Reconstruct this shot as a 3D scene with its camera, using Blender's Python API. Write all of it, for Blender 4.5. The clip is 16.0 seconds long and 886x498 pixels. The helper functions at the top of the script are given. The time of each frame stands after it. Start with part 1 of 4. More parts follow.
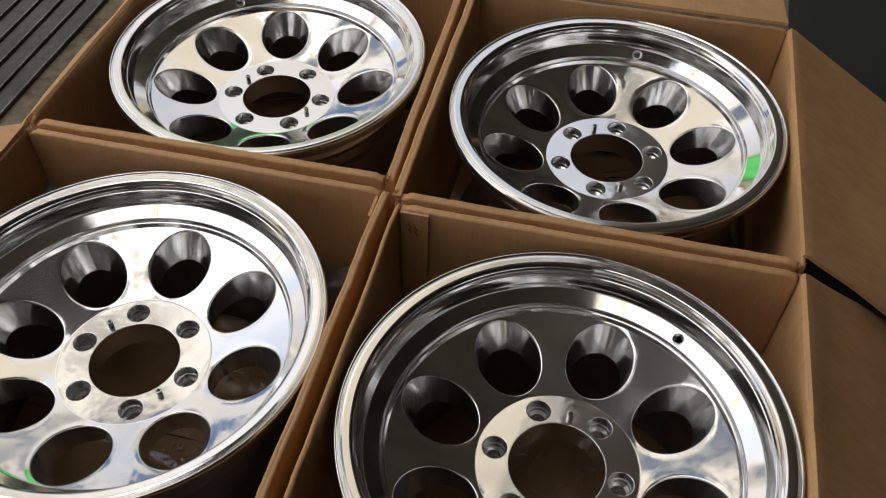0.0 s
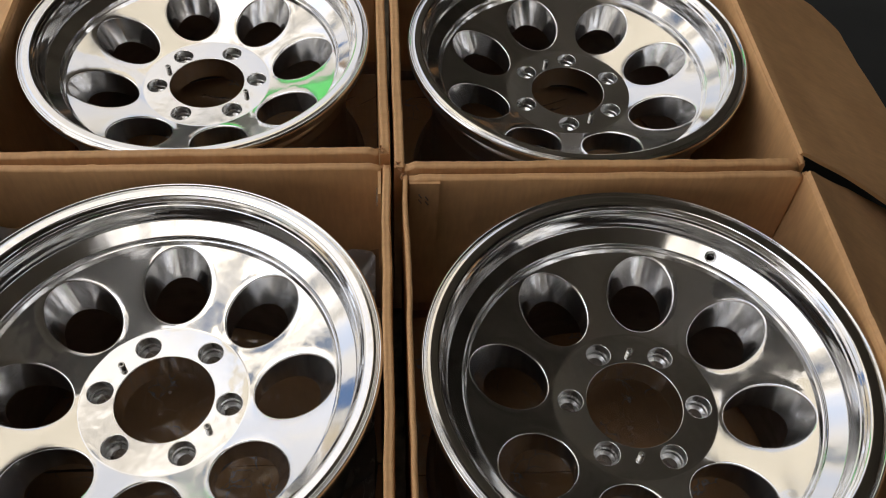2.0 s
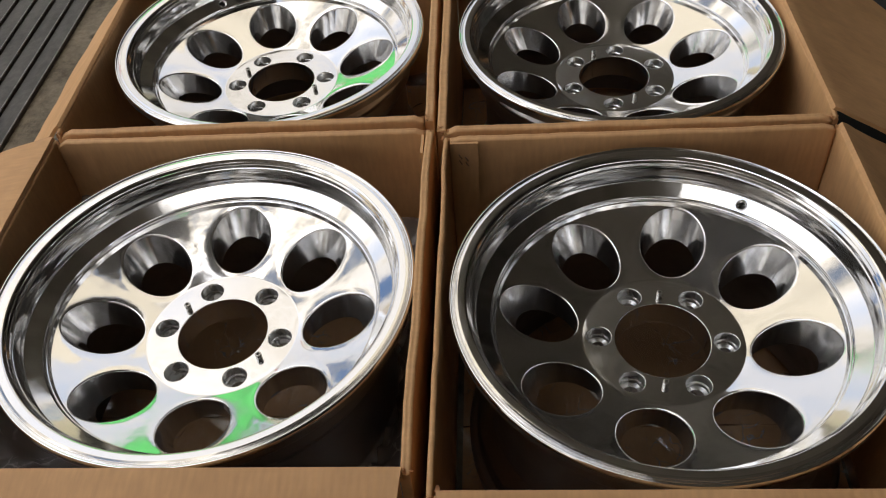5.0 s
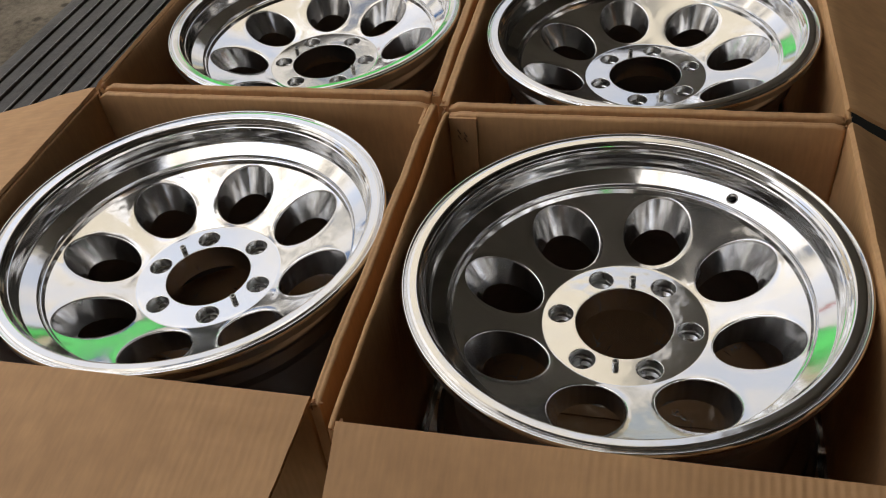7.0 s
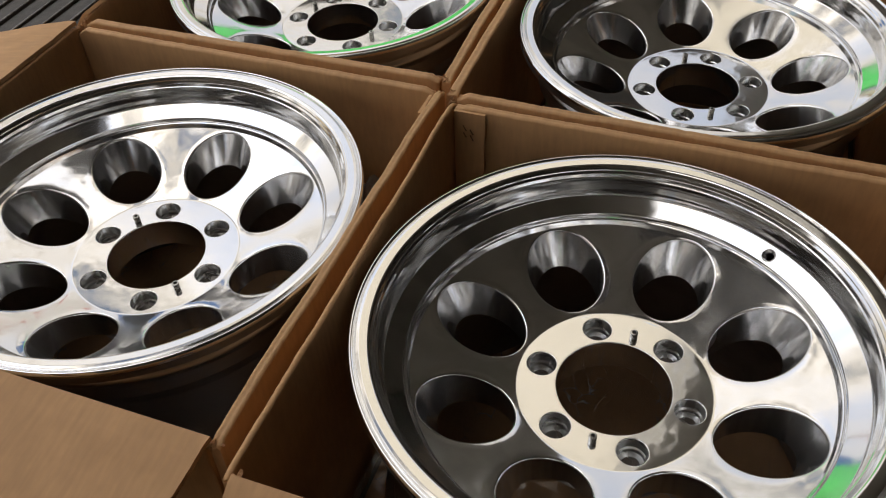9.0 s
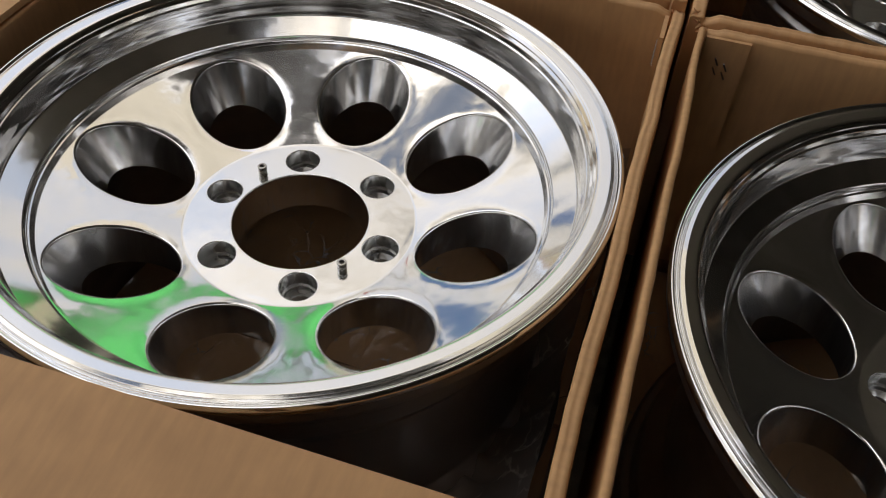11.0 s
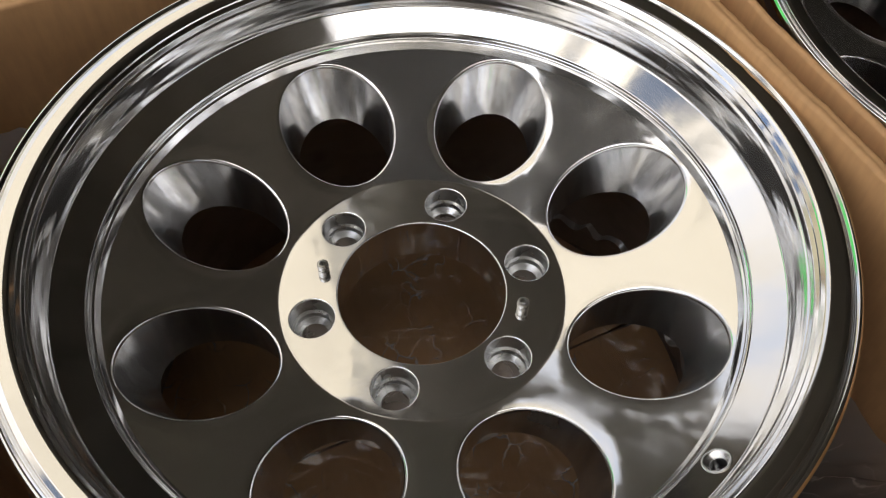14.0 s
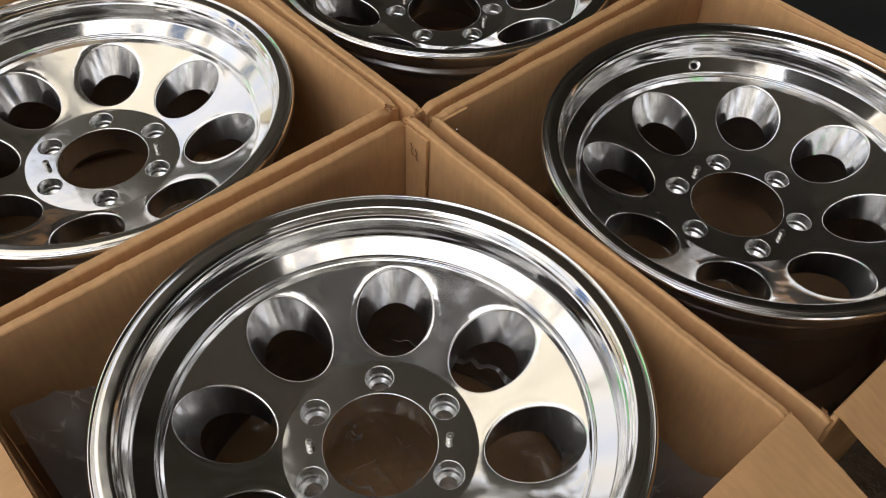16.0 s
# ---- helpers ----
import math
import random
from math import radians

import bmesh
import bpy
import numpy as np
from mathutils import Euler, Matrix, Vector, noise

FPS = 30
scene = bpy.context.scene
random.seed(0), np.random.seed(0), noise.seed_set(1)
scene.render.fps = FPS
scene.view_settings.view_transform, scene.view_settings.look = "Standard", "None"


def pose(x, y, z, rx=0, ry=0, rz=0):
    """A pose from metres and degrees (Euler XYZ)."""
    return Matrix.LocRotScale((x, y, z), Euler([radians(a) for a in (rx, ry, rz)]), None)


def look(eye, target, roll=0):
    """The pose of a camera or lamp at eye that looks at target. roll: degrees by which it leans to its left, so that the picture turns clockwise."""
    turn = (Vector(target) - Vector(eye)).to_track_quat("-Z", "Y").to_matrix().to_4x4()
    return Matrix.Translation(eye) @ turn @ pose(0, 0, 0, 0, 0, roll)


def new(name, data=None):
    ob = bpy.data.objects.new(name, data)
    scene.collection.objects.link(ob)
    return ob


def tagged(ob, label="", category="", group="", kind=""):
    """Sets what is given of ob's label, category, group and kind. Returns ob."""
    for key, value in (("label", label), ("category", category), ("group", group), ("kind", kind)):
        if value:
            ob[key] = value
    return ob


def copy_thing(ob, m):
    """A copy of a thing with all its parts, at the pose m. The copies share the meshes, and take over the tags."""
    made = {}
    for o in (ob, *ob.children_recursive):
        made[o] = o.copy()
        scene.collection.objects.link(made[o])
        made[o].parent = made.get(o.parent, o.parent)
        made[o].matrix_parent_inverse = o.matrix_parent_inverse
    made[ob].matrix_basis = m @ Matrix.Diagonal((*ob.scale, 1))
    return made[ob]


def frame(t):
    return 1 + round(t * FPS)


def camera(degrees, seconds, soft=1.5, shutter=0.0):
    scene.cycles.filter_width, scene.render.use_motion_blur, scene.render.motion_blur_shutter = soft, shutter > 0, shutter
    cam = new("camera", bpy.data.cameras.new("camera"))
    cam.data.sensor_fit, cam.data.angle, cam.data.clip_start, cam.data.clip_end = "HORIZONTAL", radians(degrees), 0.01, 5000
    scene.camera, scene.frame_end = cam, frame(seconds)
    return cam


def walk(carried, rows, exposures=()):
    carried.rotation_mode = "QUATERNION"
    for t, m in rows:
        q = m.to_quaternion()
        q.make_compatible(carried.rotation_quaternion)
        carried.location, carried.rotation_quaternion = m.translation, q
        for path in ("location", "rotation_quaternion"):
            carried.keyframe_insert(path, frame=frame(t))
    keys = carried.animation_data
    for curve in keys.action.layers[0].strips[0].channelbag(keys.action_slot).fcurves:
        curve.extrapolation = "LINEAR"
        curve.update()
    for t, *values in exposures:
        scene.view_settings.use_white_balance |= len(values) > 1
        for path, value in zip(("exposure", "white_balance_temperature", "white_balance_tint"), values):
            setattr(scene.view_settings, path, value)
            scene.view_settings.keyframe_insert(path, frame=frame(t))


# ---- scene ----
cam = camera(53.45, 16.0, 1.1)
# seconds, place in metres, turn in degrees
ROWS = [
    (0, 0.4988, -0.4909, 1.0545, 42.36, -0.71, 15.13),
    (0.5, 0.4323, -0.4847, 1.0515, 42.68, 0.52, 11.82),
    (1, 0.3450, -0.4936, 1.0596, 42.23, 1.15, 7.89),
    (1.5, 0.3068, -0.4828, 1.0623, 40.60, -0.14, 3.08),
    (2, 0.2545, -0.4723, 1.0360, 39.05, -2.36, -0.99),
    (2.5, 0.1605, -0.4616, 1.0262, 38.36, -2.87, -5.07),
    (3, 0.0830, -0.4878, 1.0273, 39.54, -2.67, -8.51),
    (3.5, 0.0574, -0.5437, 1.0471, 42.33, -1.85, -7.22),
    (4, 0.1532, -0.5993, 1.0236, 43.88, -1.30, -1.91),
    (4.5, 0.2663, -0.6328, 1.0002, 43.67, 0.75, 2.27),
    (4.7, 0.3065, -0.6307, 0.9915, 43.97, 2.13, 3.01),
    (6.8, 0.5103, -0.6961, 0.9200, 48.00, 5.72, 11.65),
    (7, 0.5425, -0.6746, 0.9125, 48.03, 5.70, 14.04),
    (7.5, 0.6081, -0.6214, 0.9112, 48.27, 5.64, 19.22),
    (8, 0.6236, -0.5775, 0.9048, 48.10, 5.11, 21.59),
    (8.2, 0.6231, -0.5637, 0.8989, 47.79, 4.84, 21.93),
    (10.3, 0.3699, -0.4525, 0.7128, 43.94, -1.90, 21.03),
    (10.5, 0.3398, -0.4509, 0.6902, 45.03, -1.97, 20.73),
    (11, 0.2513, -0.4306, 0.6729, 44.01, -2.30, 19.73),
    (11.5, 0.1882, -0.4106, 0.6631, 42.61, -2.35, 16.58),
    (12, 0.1179, -0.4043, 0.6541, 40.74, -1.97, 10.98),
    (12.5, 0.0626, -0.3677, 0.6483, 38.85, -0.55, 4.54),
    (13, -0.0011, -0.3207, 0.6424, 36.82, 0.07, -4.41),
    (13.5, -0.0424, -0.2903, 0.6509, 35.06, 0.16, -13.42),
    (14, -0.1141, -0.2797, 0.6535, 36.03, -1.00, -23.18),
    (14.5, -0.1901, -0.2829, 0.7068, 38.69, -1.65, -31.20),
    (15, -0.2405, -0.3130, 0.7538, 41.74, -1.71, -36.34),
    (15.5, -0.2436, -0.3344, 0.8251, 42.59, -1.31, -37.99),
    (16, -0.2199, -0.3414, 0.9084, 41.96, -1.13, -38.87),
]
# seconds, stops, white balance
EXPOSURES = [(t, e, 7400, 12) for t, e in ((0.0, -0.03), (1.0, -0.03), (1.5, 0.02), (2.0, 0.1), (2.5, 0.16), (3.0, 0.22), (4.5, 0.22), (7.0, 0.0), (8.2, -0.02), (10.5, 0.05), (11.0, -0.13), (11.5, -0.26), (12.0, -0.14), (12.5, -0.07), (13.0, -0.05), (13.5, -0.06), (14.0, 0.22), (14.5, 0.68), (15.0, 0.95), (15.5, 0.49), (16.0, 0.33))]
walk(cam, [(t, pose(x, y, z, rx, ry, rz)) for t, x, y, z, rx, ry, rz in ROWS], EXPOSURES)

# ---- world, sun, exposure ----
SUN_EL, SUN_AZ = 50.0, 130.0
sun_dir = Vector((math.sin(radians(SUN_AZ)) * math.cos(radians(SUN_EL)), math.cos(radians(SUN_AZ)) * math.cos(radians(SUN_EL)), math.sin(radians(SUN_EL))))
world = bpy.data.worlds.new("world")
scene.world = world
world.use_nodes = True
wn, wl = world.node_tree.nodes, world.node_tree.links
bg = wn["Background"]
sky = wn.new("ShaderNodeTexSky")
sky.sky_type = "NISHITA"
sky.sun_disc = False
sky.sun_elevation, sky.sun_rotation = radians(SUN_EL), radians(SUN_AZ)
sky.air_density, sky.dust_density = 1.2, 1.5
cloud = wn.new("ShaderNodeTexNoise")
cloud.inputs["Scale"].default_value, cloud.inputs["Detail"].default_value, cloud.inputs["Roughness"].default_value = 3.0, 6.0, 0.57
cover = wn.new("ShaderNodeValToRGB")
cover.color_ramp.elements[0].position, cover.color_ramp.elements[1].position = 0.37, 0.45
haze = wn.new("ShaderNodeValToRGB")
haze.color_ramp.elements.new(0.5)
haze.color_ramp.elements.new(0.6)
for e, (p, c) in zip(haze.color_ramp.elements, ((0.41, (0.66, 0.61, 0.50)), (0.47, (0.86, 0.875, 0.90)), (0.54, (0.74, 0.80, 0.93)), (0.62, (0.58, 0.70, 0.93)))):
    e.position, e.color = p, (*c, 1)
bright = wn.new("ShaderNodeMix")
bright.data_type, bright.blend_type = "RGBA", "MULTIPLY"
bright.inputs["Factor"].default_value = 1.0
bright.inputs["B"].default_value = (7.7, 7.7, 7.75, 1)
mixc = wn.new("ShaderNodeMix")
mixc.data_type = "RGBA"
wl.new(cloud.outputs["Fac"], cover.inputs["Fac"])
wl.new(cloud.outputs["Fac"], haze.inputs["Fac"])
wl.new(haze.outputs["Color"], bright.inputs["A"])
wl.new(cover.outputs["Color"], mixc.inputs["Factor"])
wl.new(sky.outputs["Color"], mixc.inputs["A"])
# bright patch added to the sky, high west-south-west, to light the flaps
toward = wn.new("ShaderNodeVectorMath")
toward.operation = "DOT_PRODUCT"
wl.new(wn.new("ShaderNodeTexCoord").outputs["Generated"], toward.inputs[0])
toward.inputs[1].default_value = Vector((-0.42, -0.22, 0.88)).normalized()
front = wn.new("ShaderNodeClamp")
wl.new(toward.outputs["Value"], front.inputs["Value"])
glow = wn.new("ShaderNodeMath")
glow.operation = "POWER"
wl.new(front.outputs[0], glow.inputs[0])
glow.inputs[1].default_value = 4.0
gain = wn.new("ShaderNodeMath")
gain.operation = "MULTIPLY_ADD"
wl.new(glow.outputs[0], gain.inputs[0])
gain.inputs[1].default_value, gain.inputs[2].default_value = 1.9, 1.0
lit = wn.new("ShaderNodeVectorMath")
lit.operation = "SCALE"
wl.new(bright.outputs["Result"], lit.inputs[0])
wl.new(gain.outputs[0], lit.inputs["Scale"])
wl.new(lit.outputs[0], mixc.inputs["B"])
wl.new(mixc.outputs["Result"], bg.inputs["Color"])
bg.inputs["Strength"].default_value = 0.12

sun = new("sun", bpy.data.lights.new("sun", "SUN"))
sun.data.energy, sun.data.angle, sun.data.color = 3.0, radians(0.6), (1.0, 0.95, 0.87)
sun.matrix_world = look(sun_dir * 30, (0, 0, 0))


# ---- materials ----
def material(name):
    m = bpy.data.materials.new(name)
    m.use_nodes = True
    t = m.node_tree
    return m, t.nodes, t.links, t.nodes["Principled BSDF"]


def put(nodes, links, kind, **inputs):
    n = nodes.new(kind)
    for k, v in inputs.items():
        k = k.replace("_", " ")
        if isinstance(v, bpy.types.NodeSocket):
            links.new(v, n.inputs[k])
        else:
            n.inputs[k].default_value = v
    return n


def ramp_node(nodes, links, fac, stops):
    r = nodes.new("ShaderNodeValToRGB")
    els = r.color_ramp.elements
    while len(els) < len(stops):
        els.new(0.5)
    for e, (p, c) in zip(els, stops):
        e.position, e.color = p, (*c, 1)
    links.new(fac, r.inputs["Fac"])
    return r


def bump(nodes, links, bsdf, height, strength, distance):
    b = nodes.new("ShaderNodeBump")
    b.inputs["Strength"].default_value, b.inputs["Distance"].default_value = strength, distance
    links.new(height, b.inputs["Height"])
    links.new(b.outputs["Normal"], bsdf.inputs["Normal"])


def polished(name, colour, rough, smear, wave=0.0, streak=0.0, haze=0.0):
    """Bright metal with faint smears, the slow waviness of hand polishing and, in bores, upright streaks."""
    m, n, l, b = material(name)
    co = n.new("ShaderNodeTexCoord").outputs["Object"]
    fine = put(n, l, "ShaderNodeTexNoise", Vector=co, Scale=38.0, Detail=5.0)
    broad = put(n, l, "ShaderNodeTexNoise", Vector=co, Scale=13.0, Detail=3.0)
    r = put(n, l, "ShaderNodeMapRange", Value=fine.outputs["Fac"], From_Min=0.45, From_Max=0.75, To_Min=rough, To_Max=rough + smear)
    spot = put(n, l, "ShaderNodeMapRange", Value=broad.outputs["Fac"], From_Min=0.60, From_Max=0.72, To_Min=0.0, To_Max=smear * 1.5)
    add = n.new("ShaderNodeMath")
    l.new(r.outputs["Result"], add.inputs[0])
    l.new(spot.outputs["Result"], add.inputs[1])
    l.new(add.outputs[0], b.inputs["Roughness"])
    c = ramp_node(n, l, broad.outputs["Fac"], [(0.3, [x * 0.97 for x in colour]), (0.7, colour)])
    l.new(c.outputs["Color"], b.inputs["Base Color"])
    b.inputs["Metallic"].default_value = 1.0
    if wave:
        ripple = put(n, l, "ShaderNodeTexNoise", Vector=co, Scale=42.0, Detail=2.0)
        sway = n.new("ShaderNodeMath")
        sway.operation = "MULTIPLY_ADD"
        l.new(ripple.outputs["Fac"], sway.inputs[0])
        sway.inputs[1].default_value = 0.14
        l.new(broad.outputs["Fac"], sway.inputs[2])
        bump(n, l, b, sway.outputs[0], 1.0, wave)
    if streak:
        mp = put(n, l, "ShaderNodeMapping", Vector=co, Scale=(130.0, 130.0, 5.0))
        st = put(n, l, "ShaderNodeTexNoise", Vector=mp.outputs["Vector"], Scale=1.0, Detail=3.0)
        bump(n, l, b, st.outputs["Fac"], 1.0, streak)
        # streaky reflections in the bores, painted into the base colour on top of the brushing
        c2 = ramp_node(n, l, st.outputs["Fac"], [(0.3, [x * 0.72 for x in colour]), (0.65, colour)])
        l.new(c2.outputs["Color"], b.inputs["Base Color"])
    if haze:
        # fine buffing scratches spread a little of the light
        soft = put(n, l, "ShaderNodeBsdfGlossy", Roughness=0.36, Color=(*colour, 1))
        mx = put(n, l, "ShaderNodeMixShader", Fac=haze)
        l.new(b.outputs[0], mx.inputs[1])
        l.new(soft.outputs[0], mx.inputs[2])
        l.new(mx.outputs[0], n["Material Output"].inputs["Surface"])
    return m


def translucent_sheet(name, colour):
    """Weathered fibreglass that lets a creamy part of the daylight through."""
    m, n, l, b = material(name)
    co = n.new("ShaderNodeTexCoord").outputs["Object"]
    dirt = put(n, l, "ShaderNodeTexNoise", Vector=co, Scale=2.6, Detail=6.0, Roughness=0.6)
    c = ramp_node(n, l, dirt.outputs["Fac"], [(0.30, [x * 0.8 for x in colour]), (0.44, colour), (0.8, [x * 1.08 for x in colour])])
    tr = n.new("ShaderNodeBsdfTranslucent")
    l.new(c.outputs["Color"], tr.inputs["Color"])
    l.new(c.outputs["Color"], b.inputs["Base Color"])
    b.inputs["Roughness"].default_value = 0.4
    mx = put(n, l, "ShaderNodeMixShader", Fac=0.9)
    l.new(b.outputs[0], mx.inputs[1])
    l.new(tr.outputs[0], mx.inputs[2])
    l.new(mx.outputs[0], n["Material Output"].inputs["Surface"])
    return m


def cardboard(name, colour, rib=0.00012):
    """Kraft corrugated board: flutes run along the panel's local y."""
    m, n, l, b = material(name)
    co = n.new("ShaderNodeTexCoord").outputs["Object"]
    fib = put(n, l, "ShaderNodeMapping", Vector=co, Scale=(210.0, 34.0, 60.0))
    fibre = put(n, l, "ShaderNodeTexNoise", Vector=fib.outputs["Vector"], Scale=1.0, Detail=6.0)
    stain = put(n, l, "ShaderNodeTexNoise", Vector=co, Scale=7.0, Detail=4.0)
    mott = put(n, l, "ShaderNodeTexNoise", Vector=co, Scale=45.0, Detail=3.0)
    c1 = ramp_node(n, l, fibre.outputs["Fac"], [(0.3, [x * 0.93 for x in colour]), (0.7, [min(1, x * 1.05) for x in colour])])
    c2 = ramp_node(n, l, stain.outputs["Fac"], [(0.3, (0.86, 0.84, 0.82)), (0.6, (1, 1, 1))])
    c3 = ramp_node(n, l, mott.outputs["Fac"], [(0.35, (0.93, 0.93, 0.93)), (0.65, (1, 1, 1))])
    m1 = n.new("ShaderNodeMix")
    m1.data_type, m1.blend_type = "RGBA", "MULTIPLY"
    m1.inputs["Factor"].default_value = 1.0
    l.new(c1.outputs["Color"], m1.inputs["A"])
    l.new(c2.outputs["Color"], m1.inputs["B"])
    m2 = n.new("ShaderNodeMix")
    m2.data_type, m2.blend_type = "RGBA", "MULTIPLY"
    m2.inputs["Factor"].default_value = 1.0
    l.new(m1.outputs["Result"], m2.inputs["A"])
    l.new(c3.outputs["Color"], m2.inputs["B"])
    l.new(m2.outputs["Result"], b.inputs["Base Color"])
    b.inputs["Roughness"].default_value = 0.6
    b.inputs["Specular IOR Level"].default_value = 0.35
    bend = put(n, l, "ShaderNodeTexNoise", Vector=co, Scale=3.5, Detail=2.0)
    sx = n.new("ShaderNodeSeparateXYZ")
    l.new(co, sx.inputs[0])
    ph = put(n, l, "ShaderNodeMath")
    ph.operation = "MULTIPLY"
    l.new(sx.outputs["X"], ph.inputs[0])
    ph.inputs[1].default_value = 2 * math.pi / 0.0078
    sn = n.new("ShaderNodeMath")
    sn.operation = "SINE"
    l.new(ph.outputs[0], sn.inputs[0])
    am = n.new("ShaderNodeMath")
    am.operation = "MULTIPLY"
    l.new(sn.outputs[0], am.inputs[0])
    uneven = put(n, l, "ShaderNodeMapRange", Value=bend.outputs["Fac"], From_Min=0.38, From_Max=0.66, To_Min=0.0, To_Max=1.0)
    l.new(uneven.outputs["Result"], am.inputs[1])
    ad = n.new("ShaderNodeMath")
    ad.operation = "MULTIPLY_ADD"
    l.new(fibre.outputs["Fac"], ad.inputs[0])
    ad.inputs[1].default_value = 0.6
    l.new(am.outputs[0], ad.inputs[2])
    bump(n, l, b, ad.outputs[0], 0.5, rib)
    return m


def rough_stuff(name, dark, light, scale, rough, bump_m, spots=0.0):
    m, n, l, b = material(name)
    co = n.new("ShaderNodeTexCoord").outputs["Object"]
    a = put(n, l, "ShaderNodeTexNoise", Vector=co, Scale=scale, Detail=8.0, Roughness=0.65)
    c = put(n, l, "ShaderNodeTexNoise", Vector=co, Scale=scale * 0.12, Detail=4.0)
    mx = n.new("ShaderNodeMath")
    mx.operation = "ADD"
    l.new(a.outputs["Fac"], mx.inputs[0])
    l.new(c.outputs["Fac"], mx.inputs[1])
    hv = n.new("ShaderNodeMath")
    hv.operation = "MULTIPLY"
    l.new(mx.outputs[0], hv.inputs[0])
    hv.inputs[1].default_value = 0.5
    col = ramp_node(n, l, hv.outputs[0], [(0.36, dark), (0.64, light)])
    out = col.outputs["Color"]
    if spots:
        v = put(n, l, "ShaderNodeTexVoronoi", Vector=co, Scale=spots)
        sp = ramp_node(n, l, v.outputs["Distance"], [(0.10, (0.35, 0.33, 0.30)), (0.2, (1, 1, 1))])
        m1 = n.new("ShaderNodeMix")
        m1.data_type, m1.blend_type = "RGBA", "MULTIPLY"
        m1.inputs["Factor"].default_value = 1.0
        l.new(out, m1.inputs["A"])
        l.new(sp.outputs["Color"], m1.inputs["B"])
        out = m1.outputs["Result"]
    l.new(out, b.inputs["Base Color"])
    b.inputs["Roughness"].default_value = rough
    bump(n, l, b, a.outputs["Fac"], 0.6, bump_m)
    return m


def plastic_film(name, clear=0.82, gloss=0.048, rough=0.12, milk=0.0, crease=0.3, scale=42.0, drawn=1.0):
    """Clear polythene: mostly see-through, a weak sheen, and sparse crease glints painted white."""
    m, n, l, b = material(name)
    out = n["Material Output"]
    co = n.new("ShaderNodeTexCoord").outputs["Object"]
    w = put(n, l, "ShaderNodeTexNoise", Vector=co, Scale=60.0, Detail=3.0, Distortion=1.5)
    tr = put(n, l, "ShaderNodeBsdfTransparent", Color=(clear, clear * 0.985, clear * 0.97, 1))
    gl = put(n, l, "ShaderNodeBsdfGlossy", Roughness=rough, Color=(1, 1, 1, 1))
    bp = n.new("ShaderNodeBump")
    bp.inputs["Strength"].default_value, bp.inputs["Distance"].default_value = 0.06, 0.001
    l.new(w.outputs["Fac"], bp.inputs["Height"])
    l.new(bp.outputs["Normal"], gl.inputs["Normal"])
    mx = put(n, l, "ShaderNodeMixShader", Fac=gloss)
    l.new(tr.outputs[0], mx.inputs[1])
    l.new(gl.outputs[0], mx.inputs[2])
    # stretched, bent cells: their edges are the creases
    warp = put(n, l, "ShaderNodeTexNoise", Vector=co, Scale=26.0, Detail=4.0)
    off = n.new("ShaderNodeVectorMath")
    off.operation = "MULTIPLY_ADD"
    l.new(warp.outputs["Color"], off.inputs[0])
    off.inputs[1].default_value = (0.05, 0.05, 0.05)
    l.new(co, off.inputs[2])
    pulled = put(n, l, "ShaderNodeMapping", Vector=off.outputs[0], Scale=(1.0, 1.0, drawn))
    cells = put(n, l, "ShaderNodeTexVoronoi", Vector=pulled.outputs["Vector"], Scale=scale)
    cells.feature = "DISTANCE_TO_EDGE"
    line = put(n, l, "ShaderNodeMapRange", Value=cells.outputs["Distance"], From_Min=0.0, From_Max=0.045, To_Min=1.0, To_Max=0.0)
    where = put(n, l, "ShaderNodeTexNoise", Vector=co, Scale=24.0, Detail=3.0)
    some = put(n, l, "ShaderNodeMapRange", Value=where.outputs["Fac"], From_Min=0.48, From_Max=0.66, To_Min=0.0, To_Max=crease)
    both = n.new("ShaderNodeMath")
    both.operation = "MULTIPLY_ADD"
    l.new(line.outputs["Result"], both.inputs[0])
    l.new(some.outputs["Result"], both.inputs[1])
    # the film's own milkiness, raised to lift it where it lies in shadow
    both.inputs[2].default_value = milk
    white = put(n, l, "ShaderNodeBsdfDiffuse", Color=(0.80, 0.80, 0.80, 1))
    full = n.new("ShaderNodeMixShader")
    l.new(both.outputs[0], full.inputs["Fac"])
    l.new(mx.outputs[0], full.inputs[1])
    l.new(white.outputs[0], full.inputs[2])
    l.new(full.outputs[0], out.inputs["Surface"])
    n.remove(b)
    return m


ALU = polished("polished_aluminium", (0.87, 0.867, 0.858), 0.07, 0.07, 0.0009, haze=0.11)
ALU_RIM = polished("polished_rim", (0.86, 0.858, 0.85), 0.075, 0.06, 0.0005, haze=0.05)
ALU_TUBE = polished("machined_aluminium", (0.88, 0.88, 0.88), 0.15, 0.08, 0.0, 0.00014, haze=0.14)
ALU_LUG = polished("turned_aluminium", (0.74, 0.74, 0.73), 0.24, 0.15)
# the wheel's bright metal, darkened for the dim carton that it mirrors
ALU_BACK = polished("shade_darkened_metal", (0.46, 0.455, 0.46), 0.32, 0.12)
# dull cast metal, coloured darker for the shade inside the wheel
ALU_CAST = polished("shaded_cast_aluminium", (0.22, 0.185, 0.16), 0.5, 0.2)
STEEL = polished("bright_steel", (0.52, 0.51, 0.48), 0.25, 0.1)
KRAFT = cardboard("kraft_board", (0.665, 0.380, 0.180))
KRAFT_WALL = cardboard("kraft_wall_board", (0.665, 0.380, 0.180), 0.00020)
KRAFT_RIB = cardboard("ribbed_kraft_board", (0.665, 0.380, 0.180), 0.00013)
